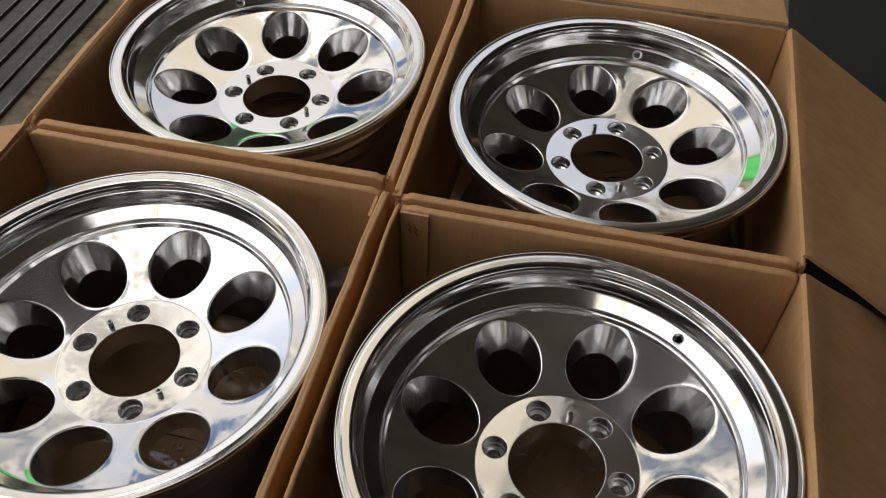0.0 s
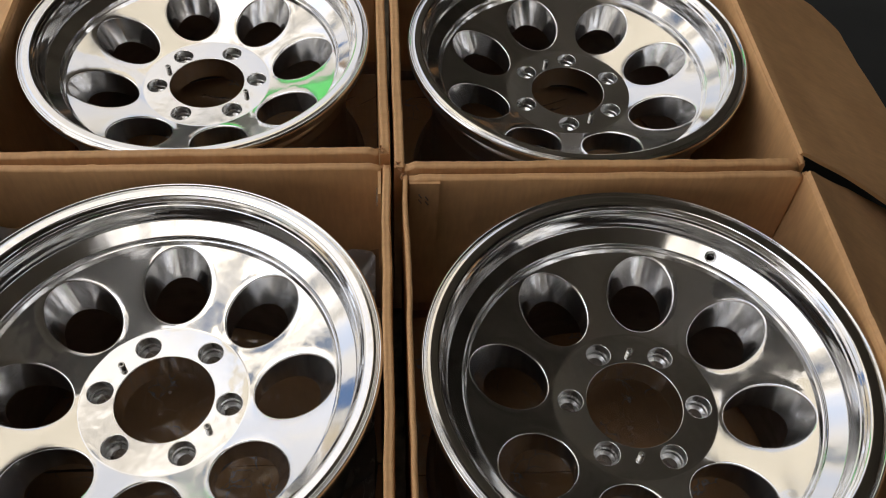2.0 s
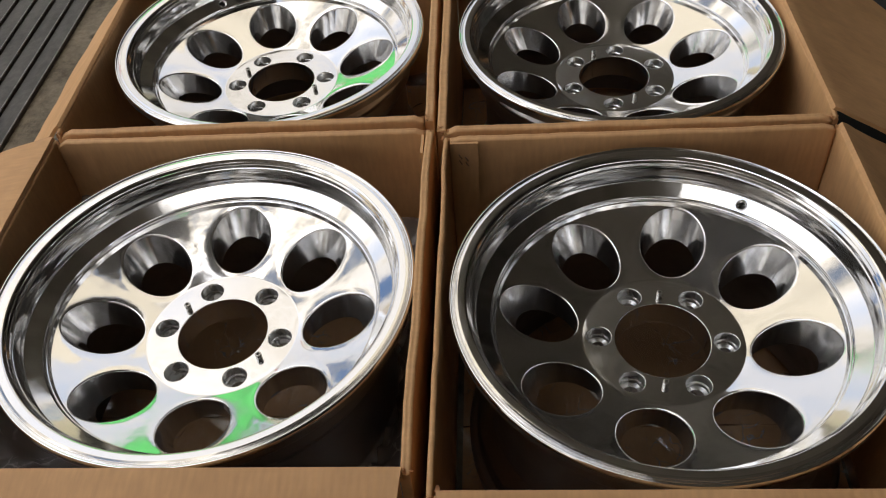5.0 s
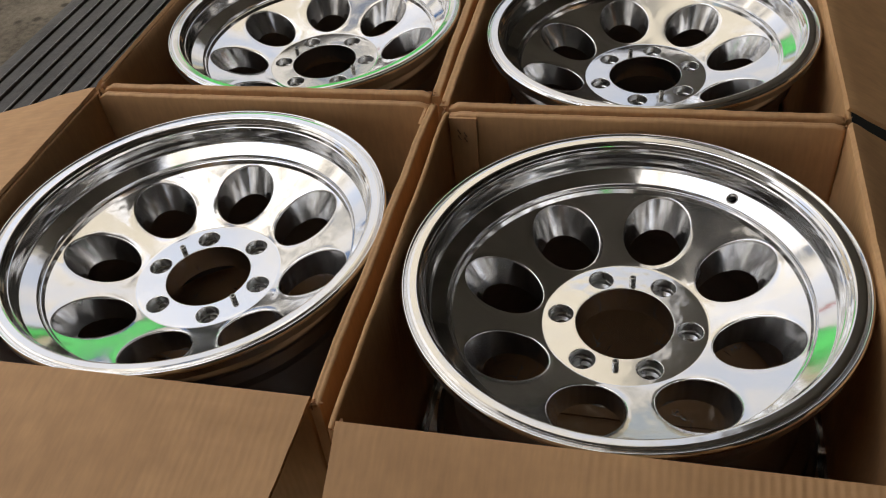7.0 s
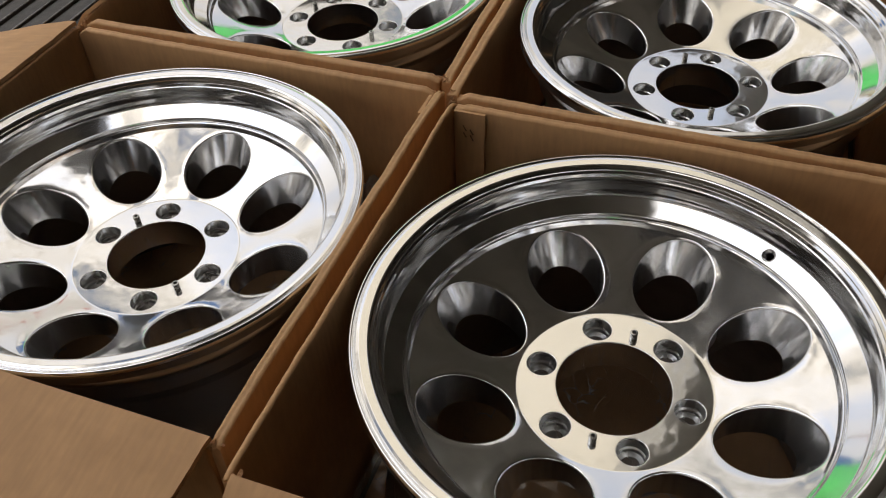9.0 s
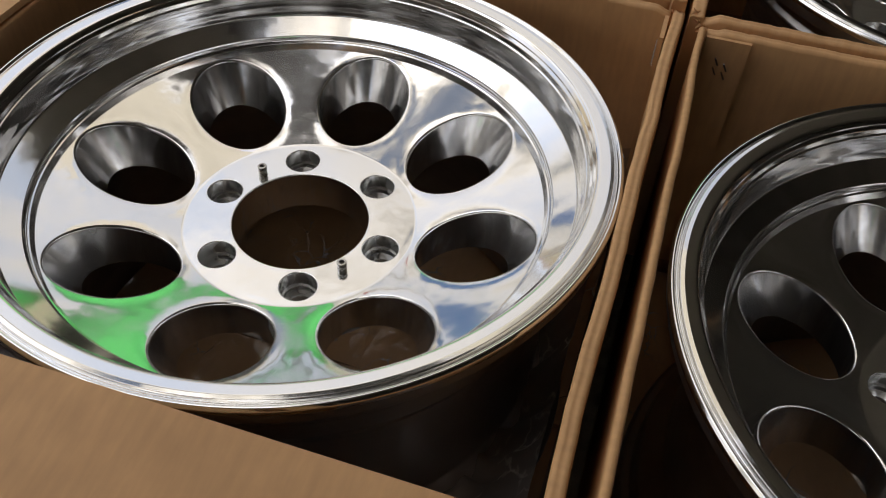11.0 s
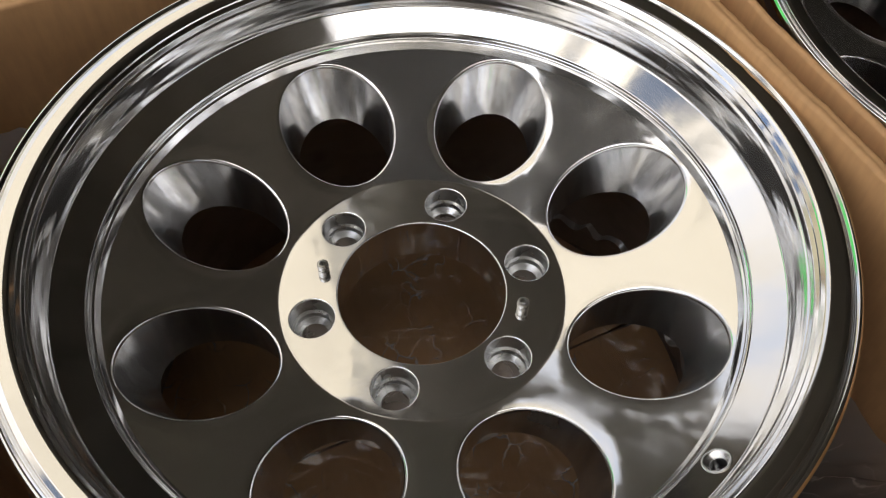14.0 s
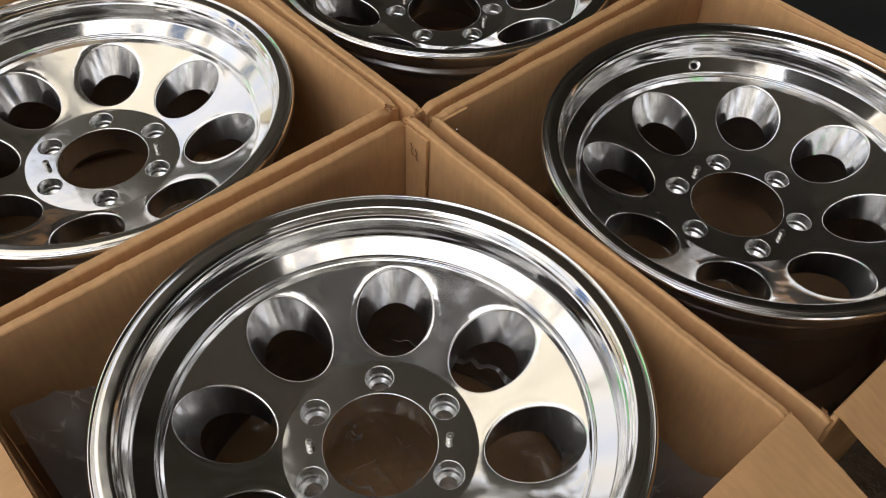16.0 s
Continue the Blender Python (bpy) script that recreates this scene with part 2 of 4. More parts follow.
KRAFT_FOLD = cardboard("creased_kraft_board", (0.665, 0.380, 0.180), 0.0004)
CONCRETE = rough_stuff("worn_concrete", (0.085, 0.066, 0.043), (0.26, 0.215, 0.155), 55.0, 0.92, 0.010, 13.0)
SLAT = rough_stuff("dusty_dark_steel", (0.030, 0.027, 0.024), (0.085, 0.077, 0.070), 70.0, 0.6, 0.0016)
SLAT_EDGE = rough_stuff("worn_steel_edge", (0.10, 0.095, 0.09), (0.42, 0.40, 0.38), 120.0, 0.5, 0.001)
# near-black colour holds the shade that lies under the workshop roof
SHADE_FLOOR = rough_stuff("shade_dark_floor", (0.012, 0.013, 0.013), (0.022, 0.023, 0.023), 6.0, 0.7, 0.002)
FILM = plastic_film("clear_film", 0.70, 0.04, 0.12, 0.03, 0.42, 40.0)
FILM_THICK = plastic_film("layered_film", 0.60, 0.16, 0.32, 0.115, 0.6, 30.0, 0.3)
FIBREGLASS = translucent_sheet("cream_fibreglass", (0.57, 0.54, 0.462))
DARK_PAINT = rough_stuff("sooty_ceiling", (0.13, 0.128, 0.127), (0.44, 0.43, 0.42), 1.8, 0.8, 0.002)
DARK_BOARD = rough_stuff("smoke_dark_board", (0.035, 0.036, 0.040), (0.09, 0.09, 0.096), 3.0, 0.8, 0.002)
# for walls out of view, darkened to cut the low light they return
DARK_WALL = rough_stuff("light_absorbing_wall", (0.045, 0.043, 0.040), (0.10, 0.096, 0.09), 3.0, 0.85, 0.003)
CREAM = rough_stuff("cream_render", (0.60, 0.54, 0.42), (0.72, 0.66, 0.53), 2.0, 0.85, 0.003)
GREEN = rough_stuff("green_tarpaulin", (0.10, 0.80, 0.22), (0.13, 0.86, 0.28), 2.0, 0.6, 0.003)
BLUE = rough_stuff("blue_tarpaulin", (0.04, 0.14, 0.38), (0.06, 0.18, 0.45), 2.0, 0.6, 0.003)
RED = rough_stuff("red_paint", (0.42, 0.05, 0.04), (0.50, 0.07, 0.05), 2.0, 0.6, 0.002)
GREY_WALL = rough_stuff("grey_render", (0.30, 0.29, 0.28), (0.42, 0.41, 0.40), 2.0, 0.9, 0.004)


# ---- building tools ----
def link_mesh(name, verts, faces, mat, parent=None, label="", smooth=False, normals=None):
    me = bpy.data.meshes.new(name)
    me.from_pydata([tuple(v) for v in verts], [], faces)
    me.materials.append(mat)
    if smooth or normals is not None:
        me.polygons.foreach_set("use_smooth", [True] * len(me.polygons))
    me.update()
    if normals is not None:
        turned = []
        for p in me.polygons:
            n = Vector((0, 0, 0))
            for i in p.vertices:
                n += Vector(normals[i])
            turned.append(n.dot(p.normal) < 0)
        if any(turned):
            me.clear_geometry()
            me.from_pydata([tuple(v) for v in verts], [], [tuple(reversed(f)) if t else tuple(f) for f, t in zip(faces, turned)])
            me.polygons.foreach_set("use_smooth", [True] * len(me.polygons))
            me.update()
        me.normals_split_custom_set_from_vertices([tuple(v) for v in normals])
    ob = new(name, me)
    if parent:
        ob.parent = parent
    if label:
        ob["label"] = label
    return ob


def part(name, bm, mat, parent=None, label="", smooth=False):
    me = bpy.data.meshes.new(name)
    bm.to_mesh(me)
    bm.free()
    me.materials.append(mat)
    if smooth:
        me.polygons.foreach_set("use_smooth", [True] * len(me.polygons))
    ob = new(name, me)
    if parent:
        ob.parent = parent
    if label:
        ob["label"] = label
    return ob


def box_bm(x0, x1, y0, y1, z0, z1, bevel=0.0, segments=2):
    bm = bmesh.new()
    bmesh.ops.create_cube(bm, size=1.0, matrix=Matrix.LocRotScale(((x0 + x1) / 2, (y0 + y1) / 2, (z0 + z1) / 2), None, (x1 - x0, y1 - y0, z1 - z0)))
    if bevel:
        bmesh.ops.bevel(bm, geom=bm.edges[:], offset=bevel, segments=segments, affect="EDGES", profile=0.6)
    return bm


def thing(name, label, category, m=None, group="", kind=""):
    ob = new(name)
    ob.empty_display_size = 0.05
    if m is not None:
        ob.matrix_world = m
    return tagged(ob, label, category, group, kind)


FACE = 0.195           # height of the wheels' bolt face above the ground
RIM_TOP = FACE + 0.096  # height of the cartons' fold line

# ---- ground and surroundings ----
tagged(part("ground", box_bm(-400, 400, -400, 400, -0.3, 0.0), CONCRETE), "worn grey-brown concrete yard with small pits", "ground", kind="structure")

EDGE = 0.60     # the main roof's open edge
CANOPY = -0.38  # the lower canopy reaches over the cartons as far as this
bm = bmesh.new()
foot = [bm.verts.new((x, y, 2.93)) for x, y in ((0.40, -6.0), (7.0, -6.0), (7.0, 9.0), (0.28, 9.0), (0.34, 5.5), (EDGE, 2.8), (0.40, 1.22))]
slab = bmesh.ops.extrude_face_region(bm, geom=[bm.faces.new(foot)])
bmesh.ops.translate(bm, vec=(0, 0, 0.25), verts=[v for v in slab["geom"] if isinstance(v, bmesh.types.BMVert)])
bmesh.ops.recalc_face_normals(bm, faces=bm.faces[:])
tagged(part("ceiling", bm, DARK_PAINT), "dark sooty underside of the workshop roof", "ceiling", kind="structure")
bm = bmesh.new()
foot = [bm.verts.new((x, y, 2.93)) for x, y in ((0.396, -0.15), (0.396, 1.22), (-0.30, 1.22), (-0.42, 1.02), (-0.78, 0.90), (-0.78, 0.74), (CANOPY, 0.64), (CANOPY, -0.15))]
slab = bmesh.ops.extrude_face_region(bm, geom=[bm.faces.new(foot)])
bmesh.ops.translate(bm, vec=(0, 0, 0.10), verts=[v for v in slab["geom"] if isinstance(v, bmesh.types.BMVert)])
bmesh.ops.recalc_face_normals(bm, faces=bm.faces[:])
tagged(part("canopy_roof", bm, DARK_BOARD), "dark short canopy over the workshop's front", "canopy", kind="structure")
bm = bmesh.new()
rows = []
for i in range(65):
    u = i / 64
    y = 1.30 + 1.58 * u
    rows.append([bm.verts.new((x, y, 2.96 + 0.002 * math.sin(2 * math.pi * y / 0.18))) for x in (-0.55, 0.38 + 0.2 * u)])
for a, b in zip(rows, rows[1:]):
    bm.faces.new((a[0], a[1], b[1], b[0]))
tagged(part("skylight_sheet", bm, FIBREGLASS, smooth=True), "cream weathered fibreglass roof sheet letting daylight through", "roof sheet", kind="structure")
# unseen slab added to keep southern sky light off the carton walls
tagged(part("south_light_blocker", box_bm(-5.0, 0.396, -6.0, -1.45, 2.93, 3.03), DARK_PAINT), "added unseen slab behind the cartons that cuts the light from the south", "roof", kind="structure")
tagged(part("wall_east", box_bm(6.8, 7.0, -6.0, 9.0, 0.0, 2.926), DARK_WALL), "unseen workshop wall coloured dark so that little light comes from it", "wall", kind="structure")
tagged(part("wall_south", box_bm(EDGE, 6.796, -6.0, -5.8, 0.0, 2.926), DARK_WALL), "dark workshop end wall", "wall", kind="structure")
tagged(part("wall_north", box_bm(0.30, 6.796, 8.8, 9.0, 0.0, 2.926), DARK_WALL), "dark workshop end wall at the far side", "wall", kind="structure")
# thin slab over the concrete that paints the floor's shade
tagged(part("floor", box_bm(0.80, 6.796, -5.796, 8.796, 0.0, 0.004), SHADE_FLOOR), "workshop floor coloured near black for the deep shade under the roof", "floor", kind="structure")


tagged(part("yard_wall_north", box_bm(-14.0, 0.28, 9.2, 9.4, 0.0, 2.3), CREAM), "cream rendered wall closing the sunny yard", "wall", kind="structure")
tagged(part("yard_wall_west", box_bm(-14.2, -14.0, -10.0, 9.4, 0.0, 2.3), CREAM), "cream rendered wall along the yard's far side", "wall", kind="structure")
tagged(part("yard_wall_south", box_bm(-14.0, 0.55, -10.2, -10.0, 0.0, 2.3), CREAM), "cream rendered wall behind the yard", "wall", kind="structure")

awning = thing("green_awning", "bright green tarpaulin awning hung on posts in the sun", "awning", pose(-2.9, 6.5, 0))
bm = bmesh.new()
rows = []
for i in range(13):
    u = i / 12
    x = -1.15 + 2.05 * u
    top = float(np.interp(x, (-1.15, -0.75, -0.06, 0.27, 0.53, 0.90), (2.95, 3.45, 3.80, 3.55, 3.15, 2.62))) - 0.03 * math.sin(u * 11)
    low = 1.5 + 1.2 * max(0.0, (0.37 - u) / 0.37)
    row = []
    for v in (0, 0.25, 0.5, 0.75, 1):
        z = low + (top - low) * v
        lean = 1 + 0.06 * (z - 2.0)      # the cloth leans back as it rises
        row.append(bm.verts.new(((x - 2.9) * lean + 2.9 + 0.02 * math.sin(7 * v + i), 6.5 * (lean - 1) + 0.10 * math.sin(u * 14 + v) * (1 - 0.5 * v), (z - 0.2) * lean + 0.2)))
    rows.append(row)
for i in range(12):
    for k in range(4):
        bm.faces.new((rows[i][k], rows[i + 1][k], rows[i + 1][k + 1], rows[i][k + 1]))
bmesh.ops.solidify(bm, geom=bm.faces[:], thickness=0.01)
part("tarpaulin", bm, GREEN, awning, smooth=True)
for x, y, z in ((-1.10, 0.45, 2.9), (0.84, 0.4, 2.6)):
    part("post", box_bm(x - 0.03, x + 0.03, y, y + 0.06, 0.0, z, 0.005), GREY_WALL, awning)

banner = thing("red_banner", "tall red and white banner on a pole", "banner", pose(-4.75, 6.4, 0))
part("cloth", box_bm(-0.06, 0.06, -0.008, 0.008, 3.9, 4.6, 0.003), RED, banner)
part("pole", box_bm(-0.105, -0.065, -0.02, 0.02, 0.0, 4.7, 0.006), GREY_WALL, banner)

for x0, x1, y, z0, z1 in ((-5.35, -4.1, 6.8, 2.55, 3.25), (-6.3, -4.7, 7.0, 1.95, 2.35), (-7.3, -5.9, 6.6, 2.6, 3.2), (-8.6, -7.0, 5.8, 1.6, 3.4)):
    sign = thing("blue_shade", "blue tarpaulin shade on poles across the yard", "shade", pose((x0 + x1) / 2, y, 0), group="blue shades")
    w = x1 - x0
    part("tarpaulin", box_bm(-w / 2, w / 2, -0.02, 0.02, z0, z1, 0.01), BLUE, sign)
    for x in (-w / 2 + 0.05, w / 2 - 0.05):
        part("pole", box_bm(x - 0.025, x + 0.025, 0.021, 0.07, 0.0, z1, 0.005), GREY_WALL, sign)


# ---- the wheels ----
def fillet(points, steps=4):
    """(r, z, radius) corners -> a dense profile of (r, z, normal r, normal z); the normal points to the left of the way."""
    out = []
    P = [Vector((p[0], p[1])) for p in points]
    n = len(P)
    for i, p in enumerate(P):
        if i == 0 or i == n - 1:
            d = (P[1] - P[0]) if i == 0 else (P[-1] - P[-2])
            d.normalize()
            out.append((p.x, p.y, -d.y, d.x))
            continue
        a, b = (P[i - 1] - p), (P[i + 1] - p)
        la, lb = a.length, b.length
        a.normalize()
        b.normalize()
        cosang = max(-0.9999, min(0.9999, a.dot(b)))
        half = math.acos(cosang) / 2
        t = points[i][2] / math.tan(half)
        t = min(t, 0.45 * la, 0.45 * lb)
        r = t * math.tan(half)
        s, e = p + a * t, p + b * t
        na = Vector((a.y, -a.x))      # left normal of the way in (direction -a)
        nb = Vector((-b.y, b.x))
        for k in range(steps + 1):
            f = k / steps
            nn = na.lerp(nb, f)
            nn.normalize()
            side = 1 if (-a).cross(b) < 0 else -1
            c = s - na * r * side
            q = c + nn * r * side
            out.append((q.x, q.y, nn.x, nn.y))
    return out


def revolve(prof, seg):
    verts, norms, faces = [], [], []
    for k in range(seg):
        a = 2 * math.pi * k / seg
        c, s = math.cos(a), math.sin(a)
        for r, z, nr, nz in prof:
            verts.append((r * c, r * s, z))
            norms.append((nr * c, nr * s, nz))
    m = len(prof)
    for k in range(seg):
        k2 = (k + 1) % seg
        for i in range(m - 1):
            faces.append((k * m + i, k2 * m + i, k2 * m + i + 1, k * m + i + 1))
    return verts, norms, faces


R_BORE, R_PAD, R_DISC = 0.0523, 0.0880, 0.1848
PAD_EASE = 0.0025
ROLL_OFF = 0.016
R_LUG, R_BOLT = 0.0136, 0.06985
LUG_TURN = -0.56        # the bolt circle against the windows, in degrees
HOLE_R, HOLE_A, HOLE_B = 0.1388, 0.0434, 0.0374   # place, radial and sideways half width of the eight windows


def face_h(r):
    """Height and slope of the dish's face."""
    if r <= R_PAD:
        return 0.0, 0.0
    if r <= R_PAD + 1e-5:
        return 0.0, 0.0
    u = (r - R_PAD) / (R_DISC - R_PAD)
    ease = min(1.0, (r - R_PAD) / PAD_EASE)
    return 0.0325 * (0.86 * u + 0.14 * u * u) * (0.5 + 0.5 * ease), 0.0325 * (0.86 + 0.28 * u) / (R_DISC - R_PAD) * ease


def face_n(x, y):
    r = math.hypot(x, y)
    s = face_h(r)[1]
    v = Vector((-s * x / r, -s * y / r, 1))
    # buffing has rounded the face off towards the windows
    k = math.floor(math.degrees(math.atan2(y, x)) / 45.0)
    a = radians(22.5 + 45 * k)
    c, sn = math.cos(a), math.sin(a)
    px, py = (c * x + sn * y - HOLE_R) / HOLE_A, (-sn * x + c * y) / HOLE_B
    q = math.hypot(px, py)
    d = (q - 1.0) * 0.043
    if 0 < d < ROLL_OFF:
        ox, oy = px / HOLE_A, py / HOLE_B
        ln = math.hypot(ox, oy)
        ox, oy = ox / ln, oy / ln
        f = 0.15 * (1 - d / ROLL_OFF) ** 2
        v += Vector((-(c * ox - sn * oy) * f, -(sn * ox + c * oy) * f, 0))
    v.normalize()
    return v


def window_loop(k, n, grow=0.0):
    """Outline of window k, and the directions that point away from its middle."""
    a = radians(22.5 + 45 * k)
    c, s = math.cos(a), math.sin(a)
    pts, outs = [], []
    for i in range(n):
        b = 2 * math.pi * i / n
        ex, ey = math.cos(b), math.sin(b)
        A, B = HOLE_A, HOLE_B
        nx, ny = ex / A, ey / B
        q = math.hypot(nx, ny)
        nx, ny = nx / q, ny / q
        px, py = HOLE_R + A * ex + nx * grow, B * ey + ny * grow
        pts.append((c * px - s * py, s * px + c * py))
        outs.append((c * nx - s * ny, s * nx + c * ny))
    return pts, outs


def circle_loop(cx, cy, r, n):
    pts = [(cx + r * math.cos(2 * math.pi * i / n), cy + r * math.sin(2 * math.pi * i / n)) for i in range(n)]
    return pts, [((x - cx) / r, (y - cy) / r) for x, y in pts]


def roll_strip(loop, outs, edge, bottom, shrink):
    """The rounded edge of an opening and its wall down to height bottom."""
    verts, norms, faces = [], [], []
    steps = 5
    n = len(loop)
    cx, cy = sum(p[0] for p in loop) / n, sum(p[1] for p in loop) / n
    for i, ((x, y), (ux, uy)) in enumerate(zip(loop, outs)):
        z = face_h(math.hypot(x, y))[0]
        nf = face_n(x, y)
        for k in range(steps + 1):
            a = math.pi / 2 * k / steps
            verts.append((x - ux * edge * math.sin(a), y - uy * edge * math.sin(a), z - edge * (1 - math.cos(a))))
            v = nf * math.cos(a) + Vector((-ux, -uy, 0)) * math.sin(a)
            v.normalize()
            norms.append(v)
    m = steps + 1
    for i in range(n):
        j = (i + 1) % n
        for k in range(steps):
            faces.append((i * m + k, i * m + k + 1, j * m + k + 1, j * m + k))
    wall_v, wall_n, wall_f = [], [], []
    for i, (ux, uy) in enumerate(outs):
        x, y, z = verts[i * m + steps]
        far = math.hypot(cx, cy)
        lean = 0.010 / far if bottom is None else 0.0     # the windows' bores lean towards the hub as they go down
        bx, by = cx * (1 - lean) + (x - cx) * shrink, cy * (1 - lean) + (y - cy) * shrink
        low = z - 0.034 if bottom is None else bottom
        tilt = ((bx - x) * -ux + (by - y) * -uy) / max(z - low, 1e-4)
        v = Vector((-ux, -uy, tilt))
        v.normalize()
        wall_v += [(x, y, z), (bx, by, low)]
        wall_n += [v, v]
    for i in range(n):
        j = (i + 1) % n
        wall_f.append((2 * i, 2 * i + 1, 2 * j + 1, 2 * j))
    return (verts, norms, faces), (wall_v, wall_n, wall_f)


def build_disc_face():
    """The polished dish with its eight windows, six lug bores and the hub bore."""
    from mathutils.geometry import delaunay_2d_cdt
    loops = []
    roll = 0.0022
    for k in range(8):
        loops.append((*window_loop(k, 72, roll), roll, "window"))
    for k in range(6):
        a = radians(60 * k + LUG_TURN)
        loops.append((*circle_loop(R_BOLT * math.cos(a), R_BOLT * math.sin(a), R_LUG + 0.0009, 40), 0.0009, "lug"))
    loops.append((*circle_loop(0, 0, R_BORE + 0.001, 144), 0.001, "bore"))
    pts, edges = [], []

    def add_loop(loop):
        b = len(pts)
        pts.extend(loop)
        edges.extend((b + i, b + (i + 1) % len(loop)) for i in range(len(loop)))
    for lp in loops:
        add_loop(lp[0])
    add_loop(circle_loop(0, 0, R_DISC, 240)[0])
    for step in (0.0, 0.35, 0.7, 1.0):
        add_loop(circle_loop(0, 0, R_PAD + PAD_EASE * step, 200)[0])

    def inside(x, y, margin=0.0):
        if math.hypot(x, y) < R_BORE + 0.001 + margin:
            return True
        for k in range(6):
            a = radians(60 * k + LUG_TURN)
            if math.hypot(x - R_BOLT * math.cos(a), y - R_BOLT * math.sin(a)) < R_LUG + 0.0009 + margin:
                return True
        t = math.atan2(y, x) - radians(22.5)
        t = (t + math.pi / 8) % (math.pi / 4) - math.pi / 8
        r = math.hypot(x, y)
        px, py = r * math.cos(t) - HOLE_R, r * math.sin(t)
        return (px / (HOLE_A + roll + margin)) ** 2 + (py / (HOLE_B + roll + margin)) ** 2 < 1
    r = R_BORE + 0.004
    while r < R_DISC - 0.002:
        n = int(2 * math.pi * r / 0.0042)
        off = random.random()
        for i in range(n):
            a = 2 * math.pi * (i + off) / n
            x, y = r * math.cos(a), r * math.sin(a)
            if not inside(x, y, 0.0016) and not -0.0015 < r - R_PAD < PAD_EASE + 0.0015:
                pts.append((x, y))
        r += 0.0036
    vs, _, fs, *_ = delaunay_2d_cdt([Vector(p) for p in pts], edges, [], 0, 1e-7)
    faces = []
    for f in fs:
        cx, cy = sum(vs[i].x for i in f) / 3, sum(vs[i].y for i in f) / 3
        if not inside(cx, cy, -0.00002) and math.hypot(cx, cy) < R_DISC:
            faces.append(tuple(f))
    verts = [(v.x, v.y, face_h(v.length)[0]) for v in vs]
    norms = [face_n(v.x, v.y) if v.length > 1e-4 else Vector((0, 0, 1)) for v in vs]
    used = sorted({i for f in faces for i in f})
    re = {o: i for i, o in enumerate(used)}
    return [verts[i] for i in used], [norms[i] for i in used], [tuple(re[i] for i in f) for f in faces], loops


def merge(*meshes):
    V, N, F = [], [], []
    seen = {}
    for v, n, f in meshes:
        index = []
        for p, q in zip(v, n):
            key = (round(p[0], 6), round(p[1], 6), round(p[2], 6), round(q[0], 2), round(q[1], 2), round(q[2], 2))
            if key not in seen:
                seen[key] = len(V)
                V.append(p)
                N.append(q)
            index.append(seen[key])
        F += [tuple(index[i] for i in q) for q in f]
    return V, N, F


